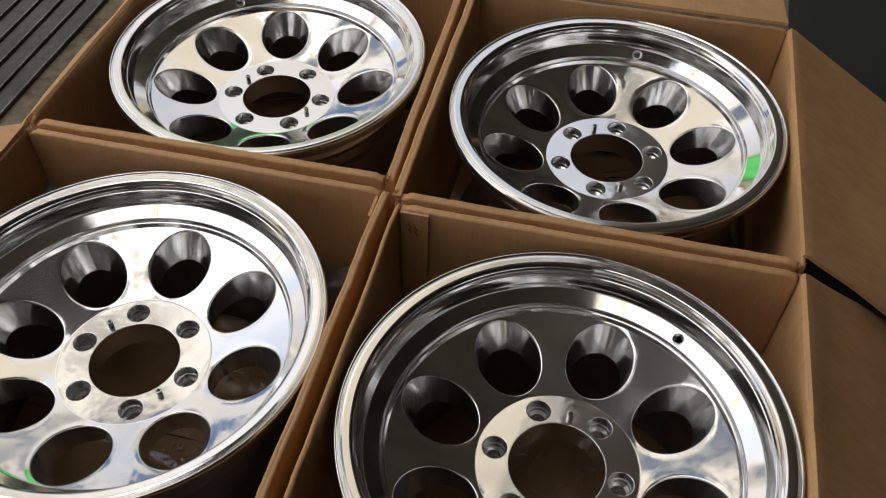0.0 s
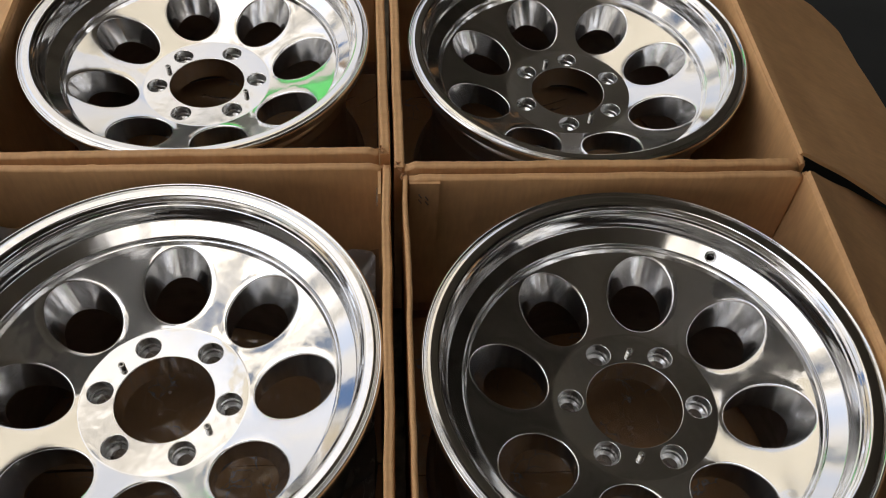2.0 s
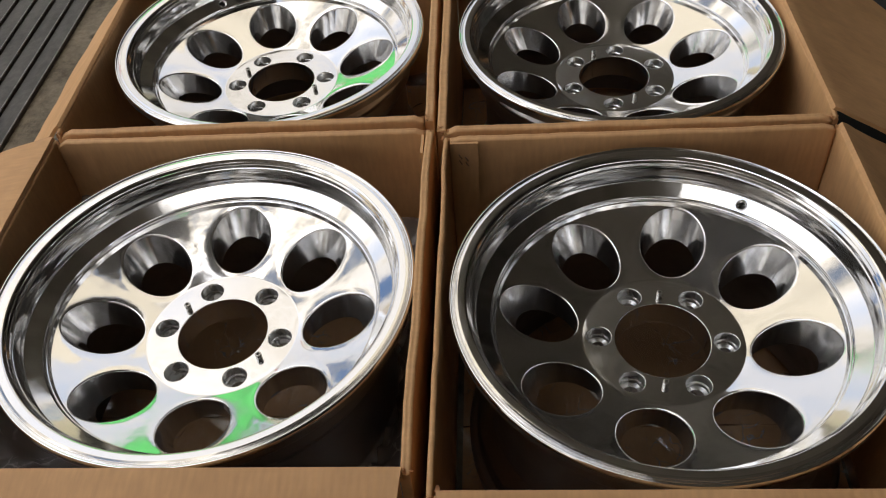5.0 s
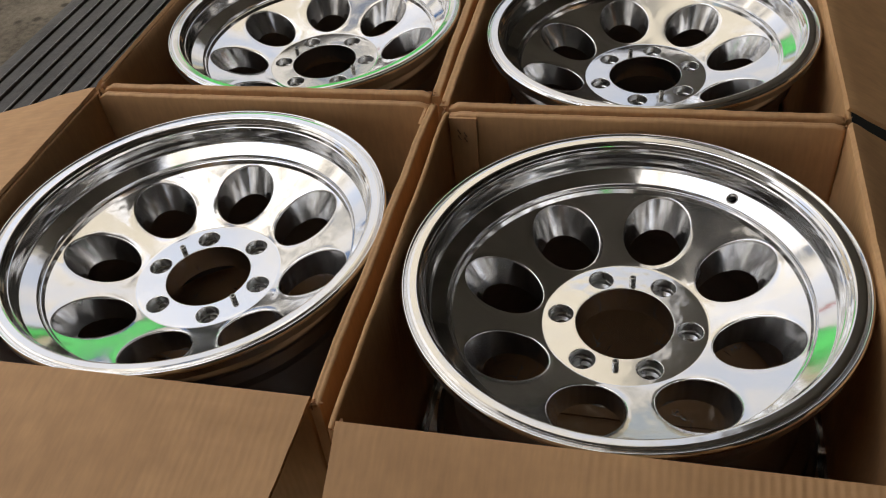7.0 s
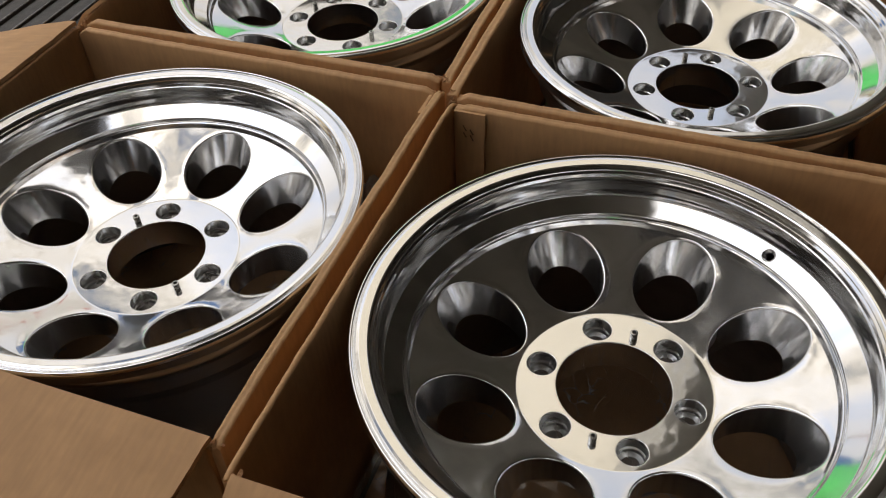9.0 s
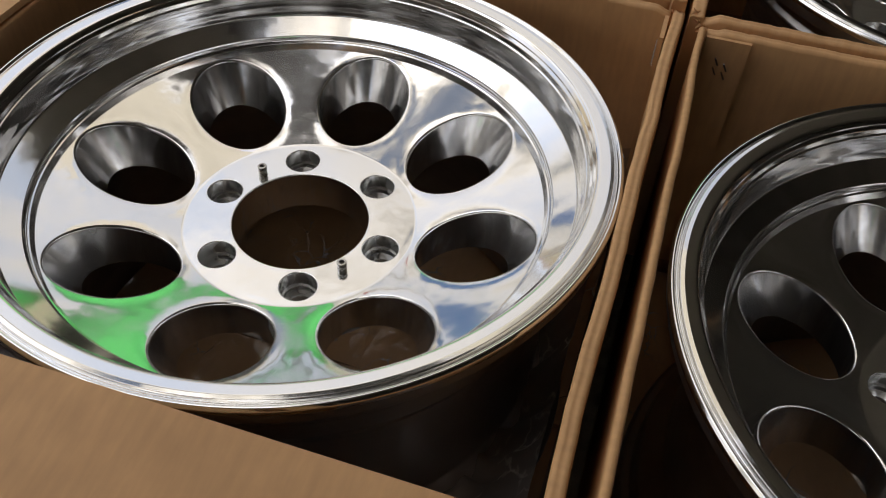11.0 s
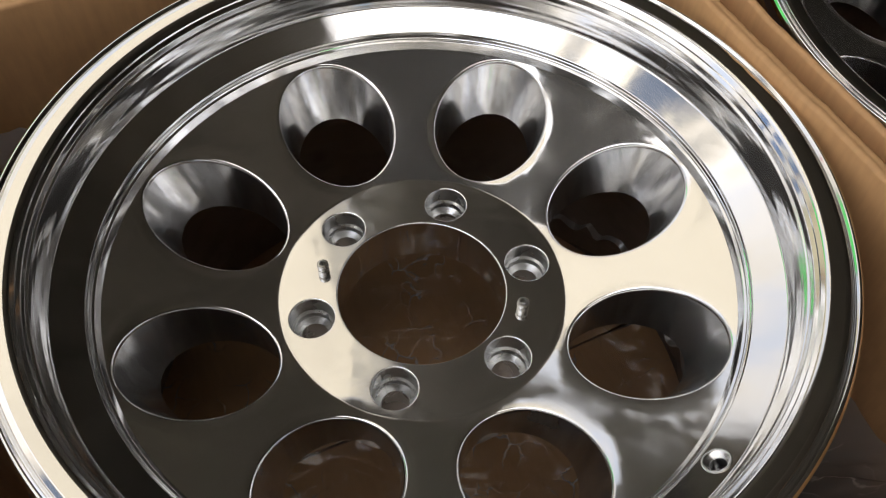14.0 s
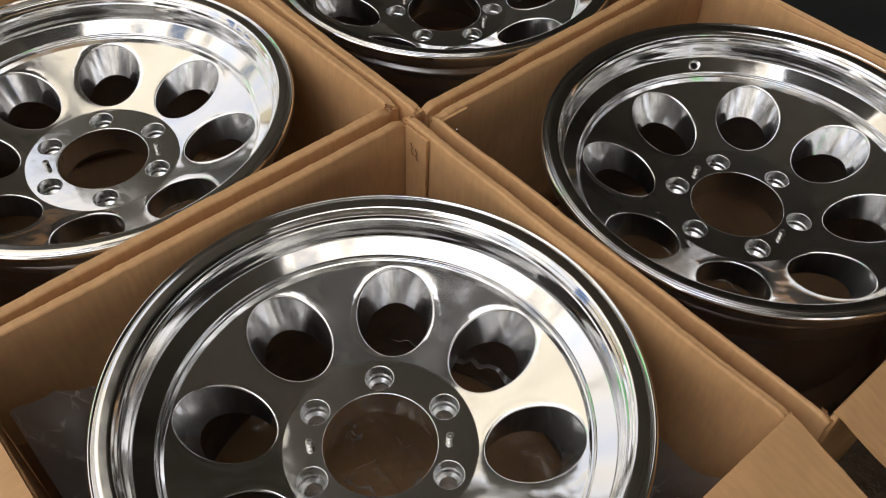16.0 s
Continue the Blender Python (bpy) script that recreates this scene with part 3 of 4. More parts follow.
def build_wheel():
    w = thing("alloy_wheel", "polished aluminium wheel with eight round windows, lying face up", "wheel", group="wheels in cartons")
    fv, fn, ff, loops = build_disc_face()
    strips, tubes = [], {"window": [], "lug": [], "bore": []}
    for loop, outs, edge, kind in loops:
        bottom, shrink = {"window": (None, 0.84), "lug": (-0.019, 1.0), "bore": (-0.034, 1.0)}[kind]
        s, wall = roll_strip(loop, outs, edge, bottom, shrink)
        strips.append(s)
        tubes[kind].append(wall)
    V, N, F = merge((fv, fn, ff), *strips)
    link_mesh("center_disc", V, F, ALU, w, "mirror-polished dish with a flat hub pad", normals=N)
    for t in tubes["window"]:
        link_mesh("window_wall", t[0], t[2], ALU_TUBE, w, "machined wall of a round window", normals=t[1])
    for t in tubes["bore"]:
        link_mesh("hub_bore", t[0], t[2], ALU_RIM, w, normals=t[1])
    # lug bores: wall, conical seat and through hole
    for k in range(6):
        a = radians(60 * k + LUG_TURN)
        cx, cy = R_BOLT * math.cos(a), R_BOLT * math.sin(a)
        prof = fillet([(R_LUG, -0.0008, 0), (R_LUG, -0.012, 0.0003), (0.0122, -0.0135, 0.0003), (0.0122, -0.0175, 0.0003), (0.0086, -0.0205, 0.0003), (0.0086, -0.034, 0)], 2)
        prof = [(r, z, -nr, -nz) for r, z, nr, nz in prof]
        v, nn, f = revolve(prof, 36)
        link_mesh("lug_seat", [(x + cx, y + cy, z) for x, y, z in v], f, ALU_LUG, w, "machined lug bore with a stepped seat", normals=nn)
    # rim: lip, inner wall, sloped band and bead down to the dish
    front = fillet([
        (0.2337, 0.0815, 0), (0.2340, 0.0849, 0.0015), (0.2317, 0.0878, 0.0015), (0.2293, 0.0852, 0.0006), (0.2286, 0.0858, 0.0003), (0.2279, 0.0849, 0.0003), (0.2270, 0.0869, 0.0005),
        (0.2242, 0.0872, 0.004), (0.2160, 0.0862, 0.008), (0.2133, 0.0824, 0.0004), (0.2130, 0.0814, 0.0004), (0.2112, 0.0790, 0.003), (0.2104, 0.0752, 0.0012), (0.2092, 0.0745, 0.0008), (0.2062, 0.0540, 0.0022), (0.1902, 0.0434, 0.0010), (0.1897, 0.0419, 0.0002), (0.1893, 0.0415, 0.0002), (0.1889, 0.0397, 0.0002), (0.1885, 0.0394, 0.0002), (0.1881, 0.0384, 0.0003), (0.1868, 0.0377, 0.0010), (R_DISC, face_h(R_DISC)[0], 0)], 5)
    fixed = []
    rnd = random.Random(17)
    for r, z, nr, nz in front:
        if fixed and 0.2055 < r < 0.2100 and fixed[-1][1] - z > 0.010:
            # turning marks on the upright wall
            r0, z0 = fixed[-1][:2]
            for k in range(1, 12):
                u, tip = (k + 0.6 * rnd.uniform(-1, 1)) / 12, rnd.uniform(-0.045, 0.045)
                fixed.append((r0 + (r - r0) * u, z0 + (z - z0) * u, -nr, -nz + tip))
        fixed.append((r, z, -nr, -nz))
    v, nn, f = revolve(fixed, 256)
    # an oval bore for the valve is left out of the sloped band
    m = len(fixed)
    band = [i for i in range(m - 1) if fixed[i][0] < 0.2075 and fixed[i + 1][0] > 0.1895 and fixed[i + 1][0] < fixed[i][0] - 0.006]
    i0 = band[0]
    ks = range(-5, 5)
    skip = {(k % 256, i0) for k in ks}
    keep = []
    for k in range(256):
        for i in range(m - 1):
            if (k, i) not in skip:
                keep.append(f[k * (m - 1) + i])
    # patch: a round hole in the band's surface
    (ra, za, _, _), (rb, zb, nr, nz) = fixed[i0], fixed[i0 + 1]
    step = 2 * math.pi / 256

    def on_band(u, s):
        """u along the rim in radians, s from the outer edge (0) to the inner (1)."""
        r, z = ra + (rb - ra) * s, za + (zb - za) * s
        return (r * math.cos(u), r * math.sin(u), z), (nr * math.cos(u), nr * math.sin(u), nz)
    per = [(-5 * step + j * step, 0.0) for j in range(10)] + [(5 * step, j / 8) for j in range(8)] + [(5 * step - j * step, 1.0) for j in range(10)] + [(-5 * step, 1 - j / 8) for j in range(8)]
    hole_r, mid_s = 0.0066, 0.52
    rm = ra + (rb - ra) * mid_s
    slant = math.hypot(rb - ra, zb - za)
    inner = []
    for u, s in per:
        du, ds = u * rm, (s - mid_s) * slant
        q = math.hypot(du, ds)
        inner.append((du / q * hole_r / rm, mid_s + ds / q * hole_r / slant))
    pv, pn, pf = [], [], []
    for (u, s), (u2, s2) in zip(per, inner):
        for t in (0, 0.5, 1):
            a, b = on_band(u + (u2 - u) * t, s + (s2 - s) * t)
            pv.append(a)
            pn.append(b)
    nper = len(per)
    for i in range(nper):
        j = (i + 1) % nper
        for t in range(2):
            pf.append((i * 3 + t, j * 3 + t, j * 3 + t + 1, i * 3 + t + 1))
    V, N, F = merge((v, nn, keep), (pv, pn, pf))
    link_mesh("rim", V, F, ALU_RIM, w, "mirror-polished stepped rim lip", normals=N)
    c, nb = on_band(0.0, mid_s)
    nb = Vector(nb)
    prof = [(0.0078, 0.0, 0, 1), (0.0077, 0.0005, 0.2, 0.97), (0.0068, 0.0007, -0.1, 0.99), (0.0062, 0.0002, -0.6, 0.8), (0.0060, -0.0014, -0.7, 0.7), (0.0046, -0.0024, -0.5, 0.85), (0.0043, -0.0034, -1, 0), (0.0043, -0.012, -1, 0)]
    tv, tn, tf = revolve(prof, 32)
    turn = Vector((0, 0, 1)).rotation_difference(nb).to_matrix()
    link_mesh("valve_bore", [turn @ Vector(p) + Vector(c) for p in tv], tf, ALU_LUG, w, "countersunk valve hole in the rim band", normals=[turn @ Vector(p) for p in tn])
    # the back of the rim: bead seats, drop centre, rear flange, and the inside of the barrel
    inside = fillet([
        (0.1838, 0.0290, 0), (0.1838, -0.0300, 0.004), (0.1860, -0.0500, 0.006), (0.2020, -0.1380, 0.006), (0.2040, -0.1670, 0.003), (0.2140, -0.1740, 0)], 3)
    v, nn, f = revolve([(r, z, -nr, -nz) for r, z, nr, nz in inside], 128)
    link_mesh("barrel_inside", v, f, ALU_CAST, w, "dull cast inside of the barrel, its shade put into the colour", normals=nn)
    # the lip's underside belongs to it, so that it is darkened too
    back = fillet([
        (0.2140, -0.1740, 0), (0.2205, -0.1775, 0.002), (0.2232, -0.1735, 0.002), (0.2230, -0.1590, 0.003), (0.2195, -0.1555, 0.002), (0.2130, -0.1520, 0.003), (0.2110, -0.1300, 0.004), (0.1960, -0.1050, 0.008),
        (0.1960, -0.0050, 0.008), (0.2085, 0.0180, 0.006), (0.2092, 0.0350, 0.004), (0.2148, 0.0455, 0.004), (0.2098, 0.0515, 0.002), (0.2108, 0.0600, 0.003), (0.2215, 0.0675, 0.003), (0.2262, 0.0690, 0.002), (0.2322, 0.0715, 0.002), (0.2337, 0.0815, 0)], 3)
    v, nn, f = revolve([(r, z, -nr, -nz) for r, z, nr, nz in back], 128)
    link_mesh("barrel", v, f, ALU_BACK, w, "satin barrel with a safety hump and rear flange, coloured dark for its shade", normals=nn)
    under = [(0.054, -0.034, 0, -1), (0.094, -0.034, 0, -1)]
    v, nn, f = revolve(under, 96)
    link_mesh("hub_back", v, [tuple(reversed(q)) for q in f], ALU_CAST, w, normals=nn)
    # two retaining screws
    for s in (1, -1):
        a = radians(30 + LUG_TURN + (0 if s == 1 else 180))
        cx, cy = 0.0635 * math.cos(a), 0.0635 * math.sin(a)
        prof = fillet([(0.0036, 0.0, 0), (0.0036, 0.0030, 0.0004), (0.0027, 0.0033, 0.0001), (0.0027, 0.0042, 0.0001), (0.0037, 0.0045, 0.0003), (0.0037, 0.0080, 0.0006), (0.0020, 0.0082, 0.0002), (0.0019, 0.0050, 0)], 3)
        v, nn, f = revolve([(r, z, nr, nz) for r, z, nr, nz in prof], 20)
        link_mesh("set_screw", [(x + cx, y + cy, z) for x, y, z in v], f, STEEL, w, "small steel socket screw", normals=[(-a, -b, -c2) for a, b, c2 in nn])
    return w


wheel = build_wheel()
# place, turn of the valve and the slight tilts of each wheel as it lies
WHEELS = [
    (-0.0328, 0.5156, -0.0034, 128.0, -0.12, 0.95),
    (0.4880, 0.5115, -0.0017, 86.0, 0.04, 0.24),
    (0.0000, 0.0000, -0.0000, 295.1, 0.24, -0.12),
    (0.5057, -0.0042, 0.0011, 57.6, 0.37, -0.15),
]
for i, (x, y, z, turn, sx, sy) in enumerate(WHEELS):
    tilt = Vector((0, 0, 1)).rotation_difference(Vector((-math.tan(radians(sx)), -math.tan(radians(sy)), 1))).to_matrix().to_4x4()
    m = pose(x, y, FACE + z) @ tilt @ pose(0, 0, 0, 0, 0, turn)
    if i == 0:
        wheel.matrix_basis = m
    else:
        copy_thing(wheel, m)


# ---- the cartons ----
def panel(name, width, depth, thick, m, parent, mat, taper=(0.0, 0.0), warp=0.0, seed=0, label="", round_far=0.0):
    """A board in its local plane: x along the fold (0 to width), y away from it, upper face at z = 0."""
    nx, ny = max(4, int(width / 0.009)), max(3, int(depth / 0.009))
    rnd = random.Random(seed * 7 + 3)
    folds = [(rnd.uniform(0, width), rnd.uniform(0.15, 1.0) * depth, rnd.uniform(-0.5, 0.5) + rnd.choice((0, math.pi / 2)), rnd.uniform(0.05, 0.16), rnd.uniform(0.0008, 0.0020) * rnd.choice((-1, 1))) for _ in range(5)]
    top, bot, faces = [], [], []
    for j in range(ny + 1):
        v = j / ny
        for i in range(nx + 1):
            u = i / nx
            lo, hi = taper[0] * v, width - taper[1] * v
            x, y = lo + (hi - lo) * u, depth * v
            if round_far:
                e = min(x - lo, hi - x)
                if e < round_far:
                    y = min(y, depth - (round_far - e) ** 2 / round_far * 0.9)
            y += (0.0012 * noise.noise((x * 40 + seed, v * 3, 1.7)) + 0.0020 * noise.noise((x * 9 + seed, 0.4, 2.7))) * v
            z = warp * noise.noise((x * 4 + seed * 3.1, y * 4, 0.3)) * min(1, v * 3)
            if warp > 0.005:
                z += 0.0011 * noise.noise((x * 19 + seed, y * 19, 1.3)) * min(1, v * 6)
                for fx, fy, fa, fl, fh in folds:
                    du = (x - fx) * math.cos(fa) + (y - fy) * math.sin(fa)
                    dv = -(x - fx) * math.sin(fa) + (y - fy) * math.cos(fa)
                    z += fh * max(0.0, 1 - abs(dv) / 0.014) * max(0.0, 1 - (du / fl) ** 2)
                z -= 0.0015 * max(0.0, 1 - abs(y - 0.012) / 0.009)
            top.append((x, y, z))
            bot.append((x, y, z - thick))
    n = (nx + 1) * (ny + 1)
    verts = top + bot

    def q(i, j):
        return j * (nx + 1) + i
    for j in range(ny):
        for i in range(nx):
            faces.append((q(i, j), q(i + 1, j), q(i + 1, j + 1), q(i, j + 1)))
            faces.append((n + q(i, j), n + q(i, j + 1), n + q(i + 1, j + 1), n + q(i + 1, j)))
    rim = [q(i, 0) for i in range(nx)] + [q(nx, j) for j in range(ny)] + [q(i, ny) for i in range(nx, 0, -1)] + [q(0, j) for j in range(ny, 0, -1)]
    for a, b in zip(rim, rim[1:] + rim[:1]):
        faces.append((a, n + a, n + b, b))
    me = bpy.data.meshes.new(name)
    me.from_pydata(verts, [], faces)
    me.materials.append(mat)
    me.polygons.foreach_set("use_smooth", [i < 2 * nx * ny for i in range(len(faces))])
    me.set_sharp_from_angle(angle=radians(50))
    me.update()
    ob = new(name, me)
    ob.parent = parent
    ob.matrix_basis = m
    if label:
        ob["label"] = label
    return ob


def wall_board(name, length, height, thick, m, parent, seed, label="", ribbed=False):
    """An upright board: local x along it, local y up, local z its outer face; the upper edge is a rounded fold."""
    nx = max(6, int(length / 0.004))
    r = min(thick / 2, 0.0028)
    prof = [(0.0, -thick), (height * 0.2, -thick), (height * 0.35, -thick), (height * 0.5, -thick), (height * 0.62, -thick), (height * 0.74, -thick), (height * 0.84, -thick), (height * 0.91, -thick), (height - r, -thick)]
    for k in range(1, 4):
        a = math.pi / 2 * k / 3
        prof.append((height - r + r * math.sin(a), -thick + r - r * math.cos(a)))
    if thick > 0.009:
        # two boards side by side: a shallow valley between their folds
        prof += [(height - 0.0001, -thick * 0.62), (height - 0.0005, -thick * 0.5), (height - 0.0001, -thick * 0.38)]
    for k in range(0, 3):
        a = math.pi / 2 * k / 3
        prof.append((height - r + r * math.cos(a), -r + r * math.sin(a)))
    prof += [(height - r, 0.0), (height * 0.7, 0.0), (0.0, 0.0)]
    rnd = random.Random(seed * 11 + 1)
    marks = [(rnd.uniform(0.08, 0.92) * length, rnd.uniform(0.0008, 0.0018)) for _ in range(2)]

    def score(x):
        return sum(-d * max(0.0, 1 - abs(x - c) / 0.009) for c, d in marks)
    verts, faces = [], []
    for i in range(nx + 1):
        x = length * i / nx
        sag = 0.0012 * noise.noise((x * 7 + seed * 5.3, 0.2, seed)) + 0.0006 * noise.noise((x * 38 + seed, 4.1, seed)) + 0.0006 * noise.noise((x * 130 + seed, 6.1, seed)) + 0.0005 * noise.noise((x * 410 + seed, 8.1, seed))
        bow = 0.0015 * math.sin(math.pi * i / nx) * noise.noise((seed * 2.2, 0.5, 0.1))
        for up, out in prof:
            h = up / height
            if h > 0.85:
                # the crushed ends of the fold
                end = min(x, length - x)
                drop = (0.007 if thick > 0.009 else 0.004) * max(0.0, 1 - end / 0.012) * (0.7 + 0.6 * noise.noise((seed * 1.3, x * 90, 2.0)))
            else:
                drop = 0.0
            verts.append((x, up + (sag - drop if h > 0.85 else 0), out + bow * h + 0.0016 * noise.noise((x * 12, up * 12, seed * 1.7)) + 0.0006 * noise.noise((x * 45, up * 30, seed * 2.7)) + score(x) * min(1.0, (1 - h) * 6)))
    k = len(prof)
    for i in range(nx):
        for j in range(k):
            j2 = (j + 1) % k
            faces.append((i * k + j, i * k + j2, (i + 1) * k + j2, (i + 1) * k + j))
    faces.append(tuple(range(k - 1, -1, -1)))
    faces.append(tuple(nx * k + j for j in range(k)))
    me = bpy.data.meshes.new(name)
    me.from_pydata(verts, [], faces)
    me.polygons.foreach_set("use_smooth", [len(p.vertices) == 4 for p in me.polygons])
    me.materials.append(KRAFT_FOLD if ribbed else KRAFT_WALL)
    me.update()
    ob = new(name, me)
    ob.parent = parent
    ob.matrix_basis = m
    if label:
        ob["label"] = label
    return ob


def frame_of(origin, along, away):
    """A pose whose local x and y run along the two directions given."""
    x = Vector(along).normalized()
    y = Vector(away)
    y = (y - x * y.dot(x)).normalized()
    z = x.cross(y)
    return Matrix.Translation(origin) @ Matrix((x, y, z)).transposed().to_4x4()


TURN = {"A": 2.6, "B": 2.0, "C": 1.8, "D": 1.9}     # how far each carton is turned about the world's origin, in degrees


def laid(key, x, y):
    """The pose of what lies at x, y on the plan of carton key, which is turned a little."""
    return pose(0, 0, 0, 0, 0, TURN[key]) @ pose(x, y, 0)


def carton(key, x0, x1, y0, y1, thick, seed, label):
    """Box of x0..x1, y0..y1 outside, on its own turned plan; thick: its walls west, east, south, north."""
    c = thing("carton", label, "cardboard box", laid(key, (x0 + x1) / 2, (y0 + y1) / 2), group="open cartons")
    inv = pose(-(x0 + x1) / 2, -(y0 + y1) / 2, 0)
    tw, te, ts, tn = thick
    h = RIM_TOP
    wall_board("side_panel", y1 - y0 - 0.004, h, tw, inv @ frame_of((x0, y1 - 0.002, 0), (0, -1, 0), (0, 0, 1)), c, seed + 1)
    wall_board("side_panel", y1 - y0 - 0.004, h, te, inv @ frame_of((x1, y0 + 0.002, 0), (0, 1, 0), (0, 0, 1)), c, seed + 2)
    wall_board("end_panel", x1 - x0 - tw - te - 0.002, h - 0.0015, ts, inv @ frame_of((x0 + tw + 0.001, y0, 0), (1, 0, 0), (0, 0, 1)), c, seed + 3, ribbed=True)
    wall_board("end_panel", x1 - x0 - tw - te - 0.002, h - 0.0015, tn, inv @ frame_of((x1 - te - 0.001, y1, 0), (-1, 0, 0), (0, 0, 1)), c, seed + 4)
    panel("bottom_flap", x1 - x0 - 0.03, (y1 - y0) / 2 - 0.016, 0.005, inv @ frame_of((x0 + 0.015, y0 + 0.015, 0.0115), (1, 0, 0), (0, 1, 0)), c, KRAFT, seed=seed)
    panel("bottom_flap", x1 - x0 - 0.03, (y1 - y0) / 2 - 0.016, 0.005, inv @ frame_of((x1 - 0.015, y1 - 0.015, 0.0115), (-1, 0, 0), (0, -1, 0)), c, KRAFT, seed=seed + 9)
    return c, inv


cartons = {}
cartons["A"] = carton("A", -0.2587, 0.2470, 0.2697, 0.7630, (0.006, 0.012, 0.012, 0.006), 10, "open brown corrugated carton with one flap hanging down")
cartons["B"] = carton("B", 0.2485, 0.7490, 0.2470, 0.7480, (0.012, 0.006, 0.012, 0.006), 30, "open brown corrugated carton with its outer flap folded out in shade")
cartons["C"] = carton("C", -0.2610, 0.2436, -0.2440, 0.2575, (0.006, 0.010, 0.006, 0.011), 50, "open brown corrugated carton with level flaps and film inside")
cartons["D"] = carton("D", 0.2585, 0.7470, -0.2664, 0.2393, (0.006, 0.006, 0.006, 0.011), 70, "open brown corrugated carton with ribbed front flap, holding a wheel")


def flap(key, hinge_a, hinge_b, out, drop, depth, taper, seed, mat=KRAFT, **kw):
    """A top flap that hangs out from the fold a-b, dropping by so many degrees."""
    c, inv = cartons[key]
    a, b = Vector(hinge_a), Vector(hinge_b)
    d = Vector(out) * math.cos(radians(drop)) - Vector((0, 0, 1)) * math.sin(radians(drop))
    panel("top_flap", (b - a).length, depth, 0.005, inv @ frame_of(a, b - a, d), c, mat, taper, 0.010, seed, "folded-out top flap", **kw)


Z = RIM_TOP + 0.0015
flap("A", (-0.254, 0.752, Z), (-0.254, 0.281, Z), (-1, 0, 0), 46, 0.275, (0.02, 0.005), 1, round_far=0.05)
flap("C", (-0.256, 0.252, Z), (-0.256, -0.238, Z), (-1, 0, 0), 9, 0.27, (0.06, 0.01), 2, round_far=0.02)
flap("C", (-0.256, -0.239, Z), (0.237, -0.239, Z), (0, -1, 0), 7, 0.25, (0.01, 0.022), 3, KRAFT_RIB)
flap("D", (0.268, -0.2614, Z), (0.742, -0.2614, Z), (0, -1, 0), 20, 0.25, (0.012, 0.01), 4, KRAFT_FOLD)
flap("D", (0.742, -0.258, Z), (0.742, 0.231, Z), (1, 0, 0), 38, 0.27, (0.01, -0.06), 5)
flap("B", (0.744, 0.260, Z), (0.744, 0.738, Z), (1, 0, 0), 28, 0.28, (-0.03, 0.02), 6, round_far=0.05)
flap("B", (0.742, 0.749, Z), (0.260, 0.749, Z), (0, 1, 0), 10, 0.25, (0.0, 0.01), 7)
flap("A", (0.239, 0.764, Z), (-0.254, 0.764, Z), (0, 1, 0), 12, 0.25, (0.0, 0.01), 8)

# ---- the sunk strip of steel slats ----
grille = thing("steel_slat_strip", "strip of dark dusty convex interlocking steel slats let into the concrete", "floor strip", pose(-0.622, 0.78, 0, 0, 0, 2.1))
for i in range(7):
    x1 = -0.0445 * i
    bm = bmesh.new()
    # the hooked, worn eastern lip, then the convex back of the slat down to the joint
    prof = [(x1 - 0.0006, 0.0005), (x1 - 0.0004, 0.0088), (x1 - 0.0012, 0.0104), (x1 - 0.0026, 0.0106), (x1 - 0.0040, 0.0096)]
    prof += [(x1 - 0.0040 - 0.0385 * u, 0.0040 + 0.0056 * math.cos(math.pi * 0.5 * u ** 1.3)) for u in (0.15, 0.3, 0.45, 0.6, 0.75, 0.9, 1.0)]
    prof += [(x1 - 0.0432, 0.0005)]
    n = 90
    rings = []
    for k in range(n + 1):
        y = -3.2 + 7.0 * k / n
        rings.append([bm.verts.new((x + 0.0013 * noise.noise((y * 3, i, 0.0)), y, z + (0.0010 * noise.noise((y * 5, i * 3.0, 1.0)) if z > 0.001 else 0))) for x, z in prof])
    m = len(prof)
    for k in range(n):
        for q in range(m):
            f = bm.faces.new((rings[k][q], rings[k][(q + 1) % m], rings[k + 1][(q + 1) % m], rings[k + 1][q]))
            f.material_index = 1 if q in (1, 2) else 0
    bm.faces.new(rings[0][::-1])
    bm.faces.new(rings[-1])
    bmesh.ops.recalc_face_normals(bm, faces=bm.faces[:])
    part("slat", bm, SLAT, grille).data.materials.append(SLAT_EDGE)

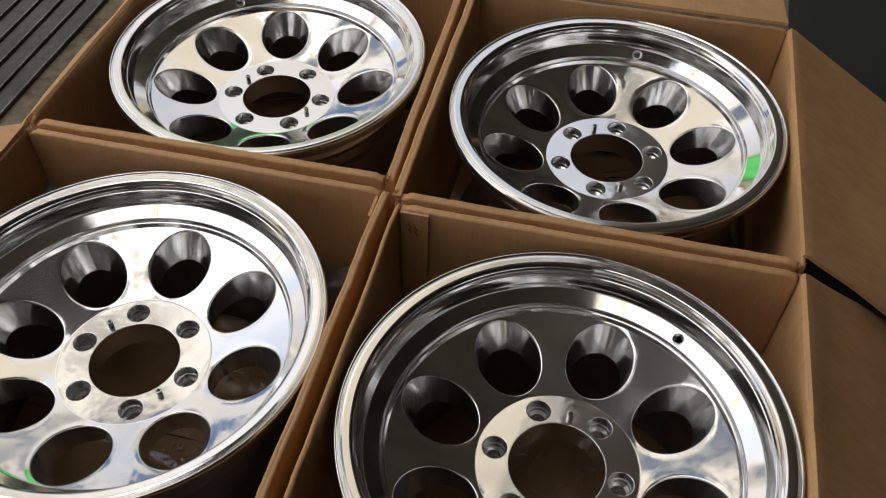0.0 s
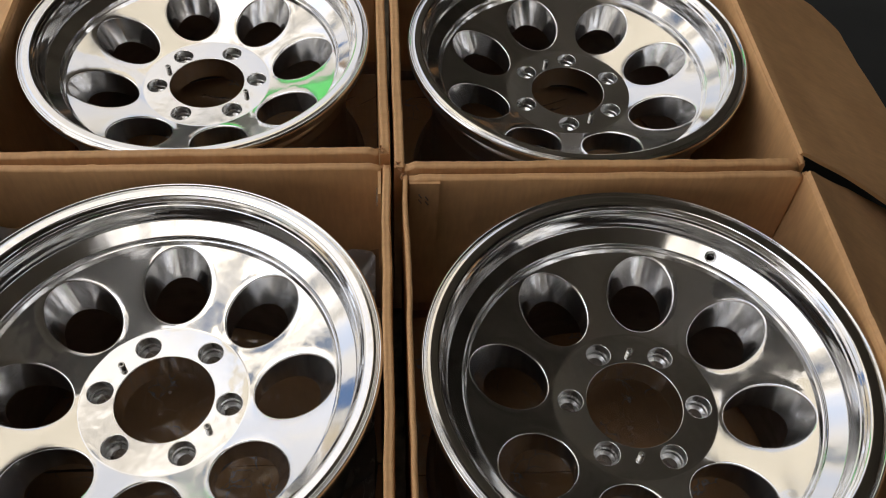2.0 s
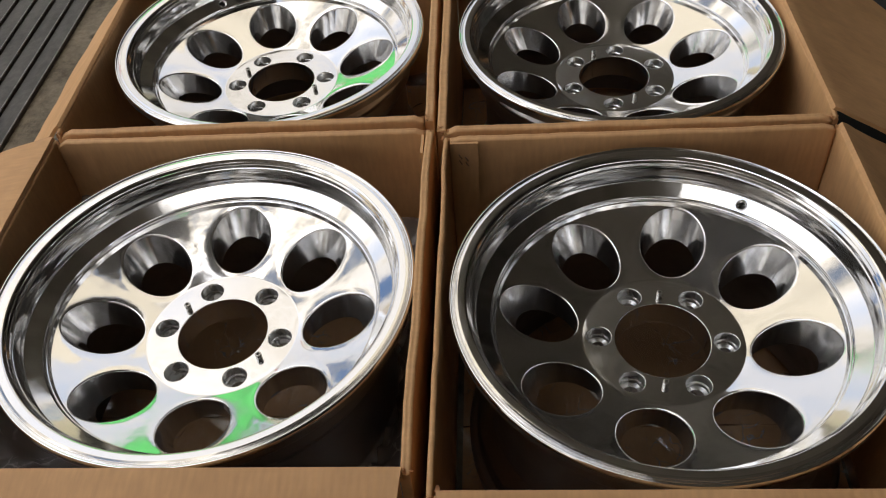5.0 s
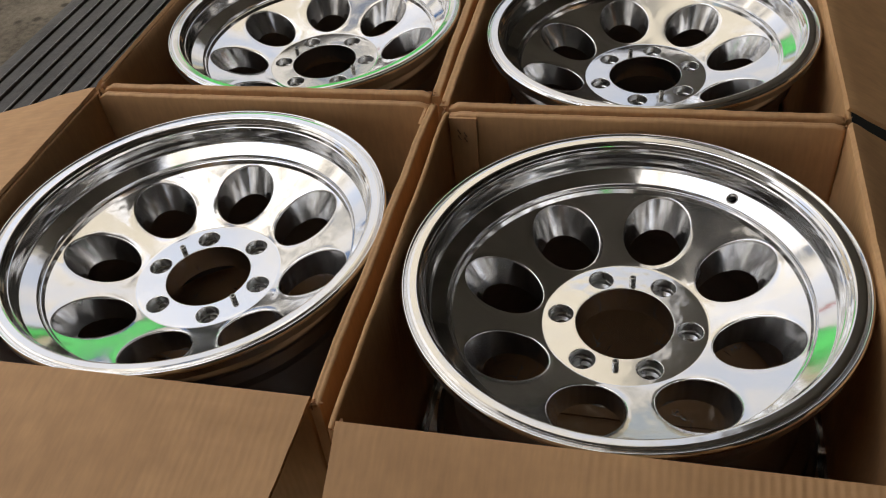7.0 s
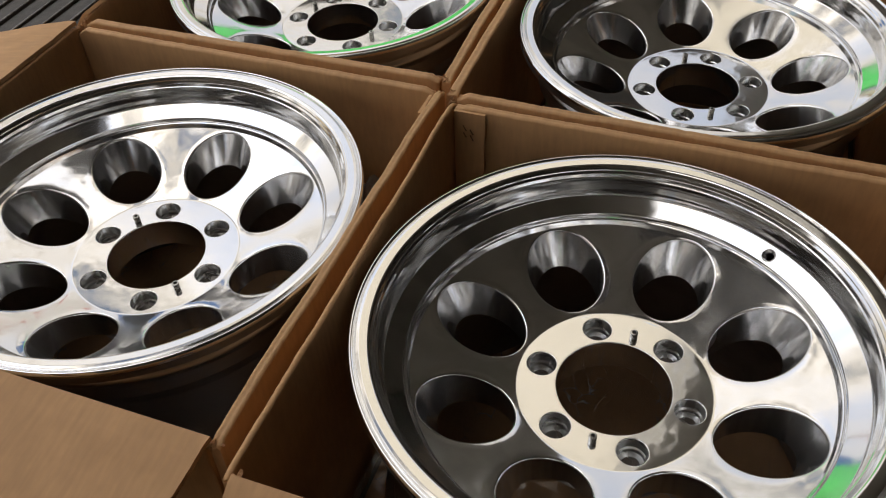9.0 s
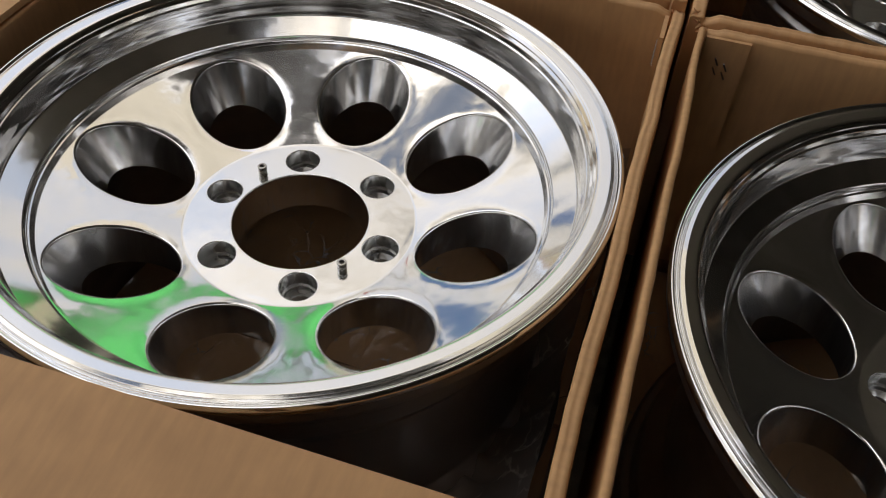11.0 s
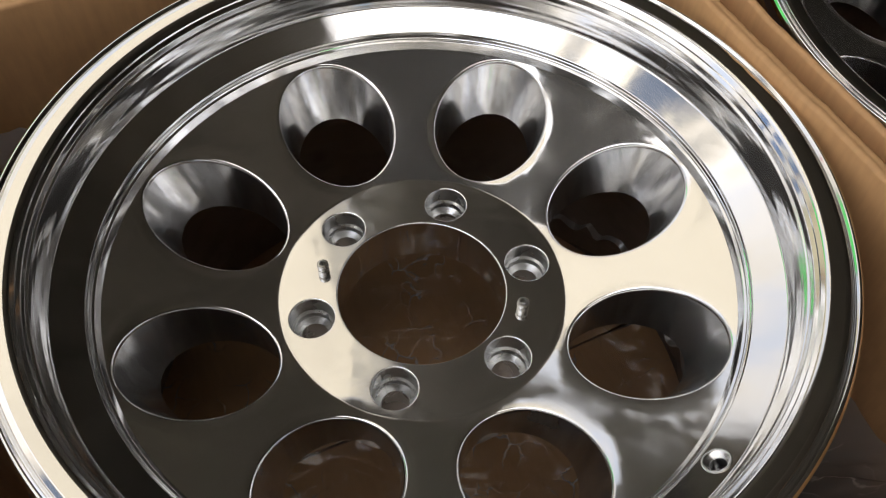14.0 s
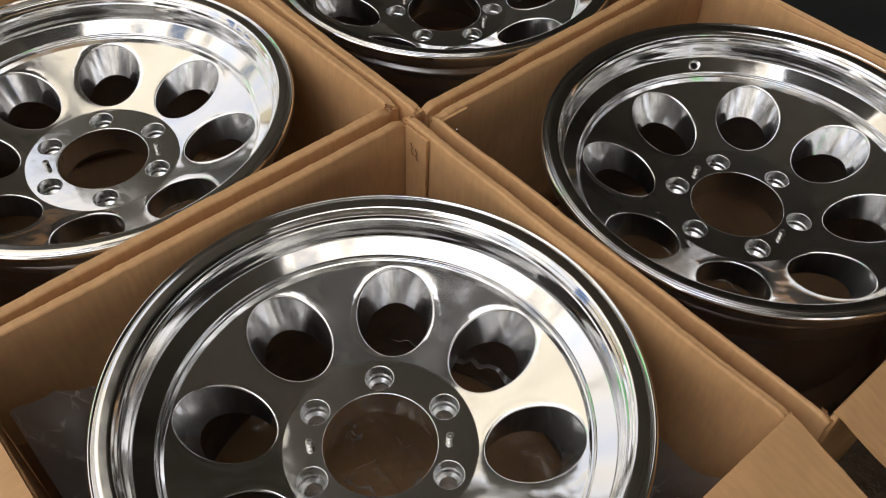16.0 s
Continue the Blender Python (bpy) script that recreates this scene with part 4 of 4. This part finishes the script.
# ---- clear film crumpled round and under the wheels ----
def film_sheet(key, name, label, x0, x1, y0, y1, seed, climb, creases=46, n=280):
    """A thin sheet that lies on the carton's bottom and climbs at its corners, with sharp sparse creases."""
    rnd = random.Random(seed)
    X, Y = np.meshgrid(np.linspace(0, 1, n + 1), np.linspace(0, 1, n + 1))
    px, py = x0 + (x1 - x0) * X, y0 + (y1 - y0) * Y
    e = 2 * np.maximum(abs(X - 0.5), abs(Y - 0.5))
    corner = 4 * abs(X - 0.5) * abs(Y - 0.5)
    wob = np.sin(px * 31 + seed) * np.sin(py * 27 + 2 * seed)
    rumple = np.zeros_like(px)
    for k, amp in ((22, 0.0034), (30, 0.0028), (52, 0.0012), (75, 0.0008), (120, 0.0003)):
        a, b = rnd.uniform(0, math.pi), rnd.uniform(0, 6.28)
        bend = 1.6 * np.sin(k * 0.45 * (px * math.sin(a) - py * math.cos(a)) + b) + 0.9 * np.sin(k * 0.8 * (px + py) + 2 * b)
        rumple += amp * (1 - abs(np.sin(k * (px * math.cos(a) + py * math.sin(a)) + bend + b)))
    z = 0.0135 + rumple + climb * (np.maximum(0, e - 0.72) / 0.28) ** 1.5 * (0.35 + 0.65 * corner + 0.25 * wob)
    for _ in range(creases):
        cx, cy, a = rnd.uniform(x0, x1), rnd.uniform(y0, y1), rnd.uniform(0, math.pi)
        length, wide, high = rnd.uniform(0.012, 0.045), rnd.uniform(0.003, 0.007), rnd.uniform(0.003, 0.010)
        u = (px - cx) * math.cos(a) + (py - cy) * math.sin(a)
        v = -(px - cx) * math.sin(a) + (py - cy) * math.cos(a) + 0.35 * length * np.sin(u / length * rnd.uniform(0.6, 1.8))
        z += high * np.maximum(0, 1 - abs(v) / wide) * np.maximum(0, 1 - (u / length) ** 2)
    mx, my = (x0 + x1) / 2, (y0 + y1) / 2
    verts = np.stack([px - mx, py - my, np.maximum(z, 0.0128)], -1).reshape(-1, 3).tolist()
    faces = []
    for j in range(n):
        for i in range(n):
            a = j * (n + 1) + i
            faces.append((a, a + 1, a + n + 2, a + n + 1))
    ob = link_mesh(name, verts, faces, FILM, smooth=True)
    ob.matrix_basis = laid(key, mx, my)
    ob.visible_shadow = False
    return tagged(ob, label, "plastic film", group="packing film")


film_sheet("C", "plastic_film", "clear crumpled packing film under the wheel in its carton", -0.252, 0.230, -0.234, 0.243, 3, 0.13, 80)
film_sheet("A", "plastic_film", "clear packing film in the bottom of the carton", -0.249, 0.232, 0.285, 0.754, 11, 0.015)
film_sheet("D", "plastic_film", "clear packing film in the bottom of the carton", 0.266, 0.739, -0.258, 0.226, 31, 0.015, 30)
film_sheet("B", "plastic_film", "clear packing film in the bottom of the carton", 0.264, 0.739, 0.262, 0.738, 23, 0.015)


def film_collar(label, cx, cy, half, seed, high, n=300, m=44):
    """Loose film bunched between the barrel and the carton walls, highest in the front corners."""
    verts, faces = [], []
    for i in range(n):
        a = 2 * math.pi * i / n
        c, sn = math.cos(a), math.sin(a)
        wall = half / max(abs(c), abs(sn))
        room = min(1.0, (wall - half) / (half * 0.38))
        near = min(1.0, max(0.0, 0.55 - 0.55 * sn - 0.65 * c))
        top = high * (0.50 + 0.50 * near * (0.35 + 0.65 * room)) + 0.045 * noise.noise((c * 5 + seed, sn * 5, 0.4)) + 0.02 * noise.noise((c * 17 + seed, sn * 17, 0.9))
        for j in range(m):
            v = j / (m - 1)
            r = 0.2005 + (wall - 0.004 - 0.2005) * v
            x, y = r * c, r * sn
            crumple = 0.0
            for s, amp in ((14, 0.016), (33, 0.006), (75, 0.0016)):
                crumple += amp * (0.35 - abs(noise.noise((x * s + seed, y * s, 0.7 * s))) * 2)
            z = top * (0.55 + 0.45 * v ** 1.6) + crumple * (0.35 + 0.65 * math.sin(math.pi * v))
            verts.append((x, y, max(z, 0.02)))
    for i in range(n):
        i2 = (i + 1) % n
        for j in range(m - 1):
            faces.append((i * m + j, i2 * m + j, i2 * m + j + 1, i * m + j + 1))
    ob = link_mesh("plastic_film", verts, faces, FILM_THICK, smooth=True)
    ob.matrix_basis = laid("C", cx, cy)
    ob.visible_shadow = False
    return tagged(ob, label, "plastic film", group="packing film")


film_collar("clear crumpled packing film bunched round the wheel in its carton", -0.0095, 0.004, 0.236, 4, 0.262)


# ---- glued seams, staples and torn corners of the cartons ----
def seam(key, origin, along, away, width, height):
    c, inv = cartons[key]
    strip = panel("glue_tab", width, height, 0.0035, inv @ frame_of(origin, along, away), c, KRAFT, (0.0, 0.004), 0.0015, 5, "stapled seam tab")
    for k in range(4):
        u, v = width * (0.36 + 0.22 * (k % 2)), (0.020, 0.024, 0.029, 0.032)[k]
        bm = bmesh.new()
        pts = [(-0.0036, 0.0002), (-0.0032, 0.0010), (0.0032, 0.0010), (0.0036, 0.0002)]
        for a, b in zip(pts, pts[1:]):
            mid, ln = ((a[0] + b[0]) / 2, (a[1] + b[1]) / 2), math.hypot(b[0] - a[0], b[1] - a[1])
            turn = Matrix.Rotation(-math.atan2(b[1] - a[1], b[0] - a[0]), 4, "Y")
            bmesh.ops.create_cube(bm, size=1.0, matrix=Matrix.Translation((mid[0], 0, mid[1])) @ turn @ Matrix.Diagonal((ln + 0.0004, 0.0013, 0.0006, 1)))
        st = part("staple", bm, STEEL, strip)
        st.matrix_basis = pose(u, v, -0.0042, 180, 0, 62)


seam("D", (0.2660, 0.2268, RIM_TOP - 0.004), (1, 0, 0), (0, 0, -1), 0.036, 0.235)
seam("C", (0.2324, 0.2445, RIM_TOP - 0.004), (0, -1, 0), (0, 0, -1), 0.036, 0.235)


def torn_corner(key, x, y, seed, size=0.0085):
    """Frayed strips of liner paper where the flaps part at a corner."""
    c, inv = cartons[key]
    rnd = random.Random(seed)
    for _ in range(9):
        bm = bmesh.new()
        a, long, wide = rnd.uniform(0, 2 * math.pi), size * rnd.uniform(0.4, 0.8), size * rnd.uniform(0.3, 0.6)
        rise, curl = rnd.uniform(-0.5, 0.5), rnd.uniform(-2.0, 1.0)
        sx, sy = x + rnd.uniform(-0.5, 0.5) * size, y + rnd.uniform(-0.5, 0.5) * size
        sz = RIM_TOP - 0.0035 + rnd.uniform(-0.5, 0.3) * size
        rows, u, h = [], 0.0, 0.0
        for k in range(6):
            w = wide * (1 - 0.12 * k) * rnd.uniform(0.75, 1.15) / 2
            rows.append([bm.verts.new((sx + u * math.cos(a) - s * w * math.sin(a), sy + u * math.sin(a) + s * w * math.cos(a), sz + h + 0.0004 * rnd.uniform(-1, 1))) for s in (-1, 1)])
            tip = rise + curl * k / 5
            u, h = u + long / 5 * math.cos(tip), h + long / 5 * math.sin(tip)
        for p, q in zip(rows, rows[1:]):
            bm.faces.new((p[0], q[0], q[1], p[1]))
        bmesh.ops.solidify(bm, geom=bm.faces[:], thickness=0.0005)
        bmesh.ops.recalc_face_normals(bm, faces=bm.faces[:])
        part("torn_liner", bm, KRAFT, c).matrix_basis = inv


for key, x, y, sd in (("A", 0.239, 0.275, 1), ("B", 0.2555, 0.2535, 2), ("C", 0.2365, 0.2515, 3), ("D", 0.2625, 0.2335, 4), ("D", 0.743, 0.2335, 5), ("C", 0.2375, -0.240, 6),
                      ("D", 0.2645, -0.2615, 7), ("A", -0.2547, 0.2757, 8), ("C", -0.257, 0.2515, 9), ("B", 0.745, 0.2545, 10), ("B", 0.745, 0.742, 11)):
    torn_corner(key, x, y, sd)
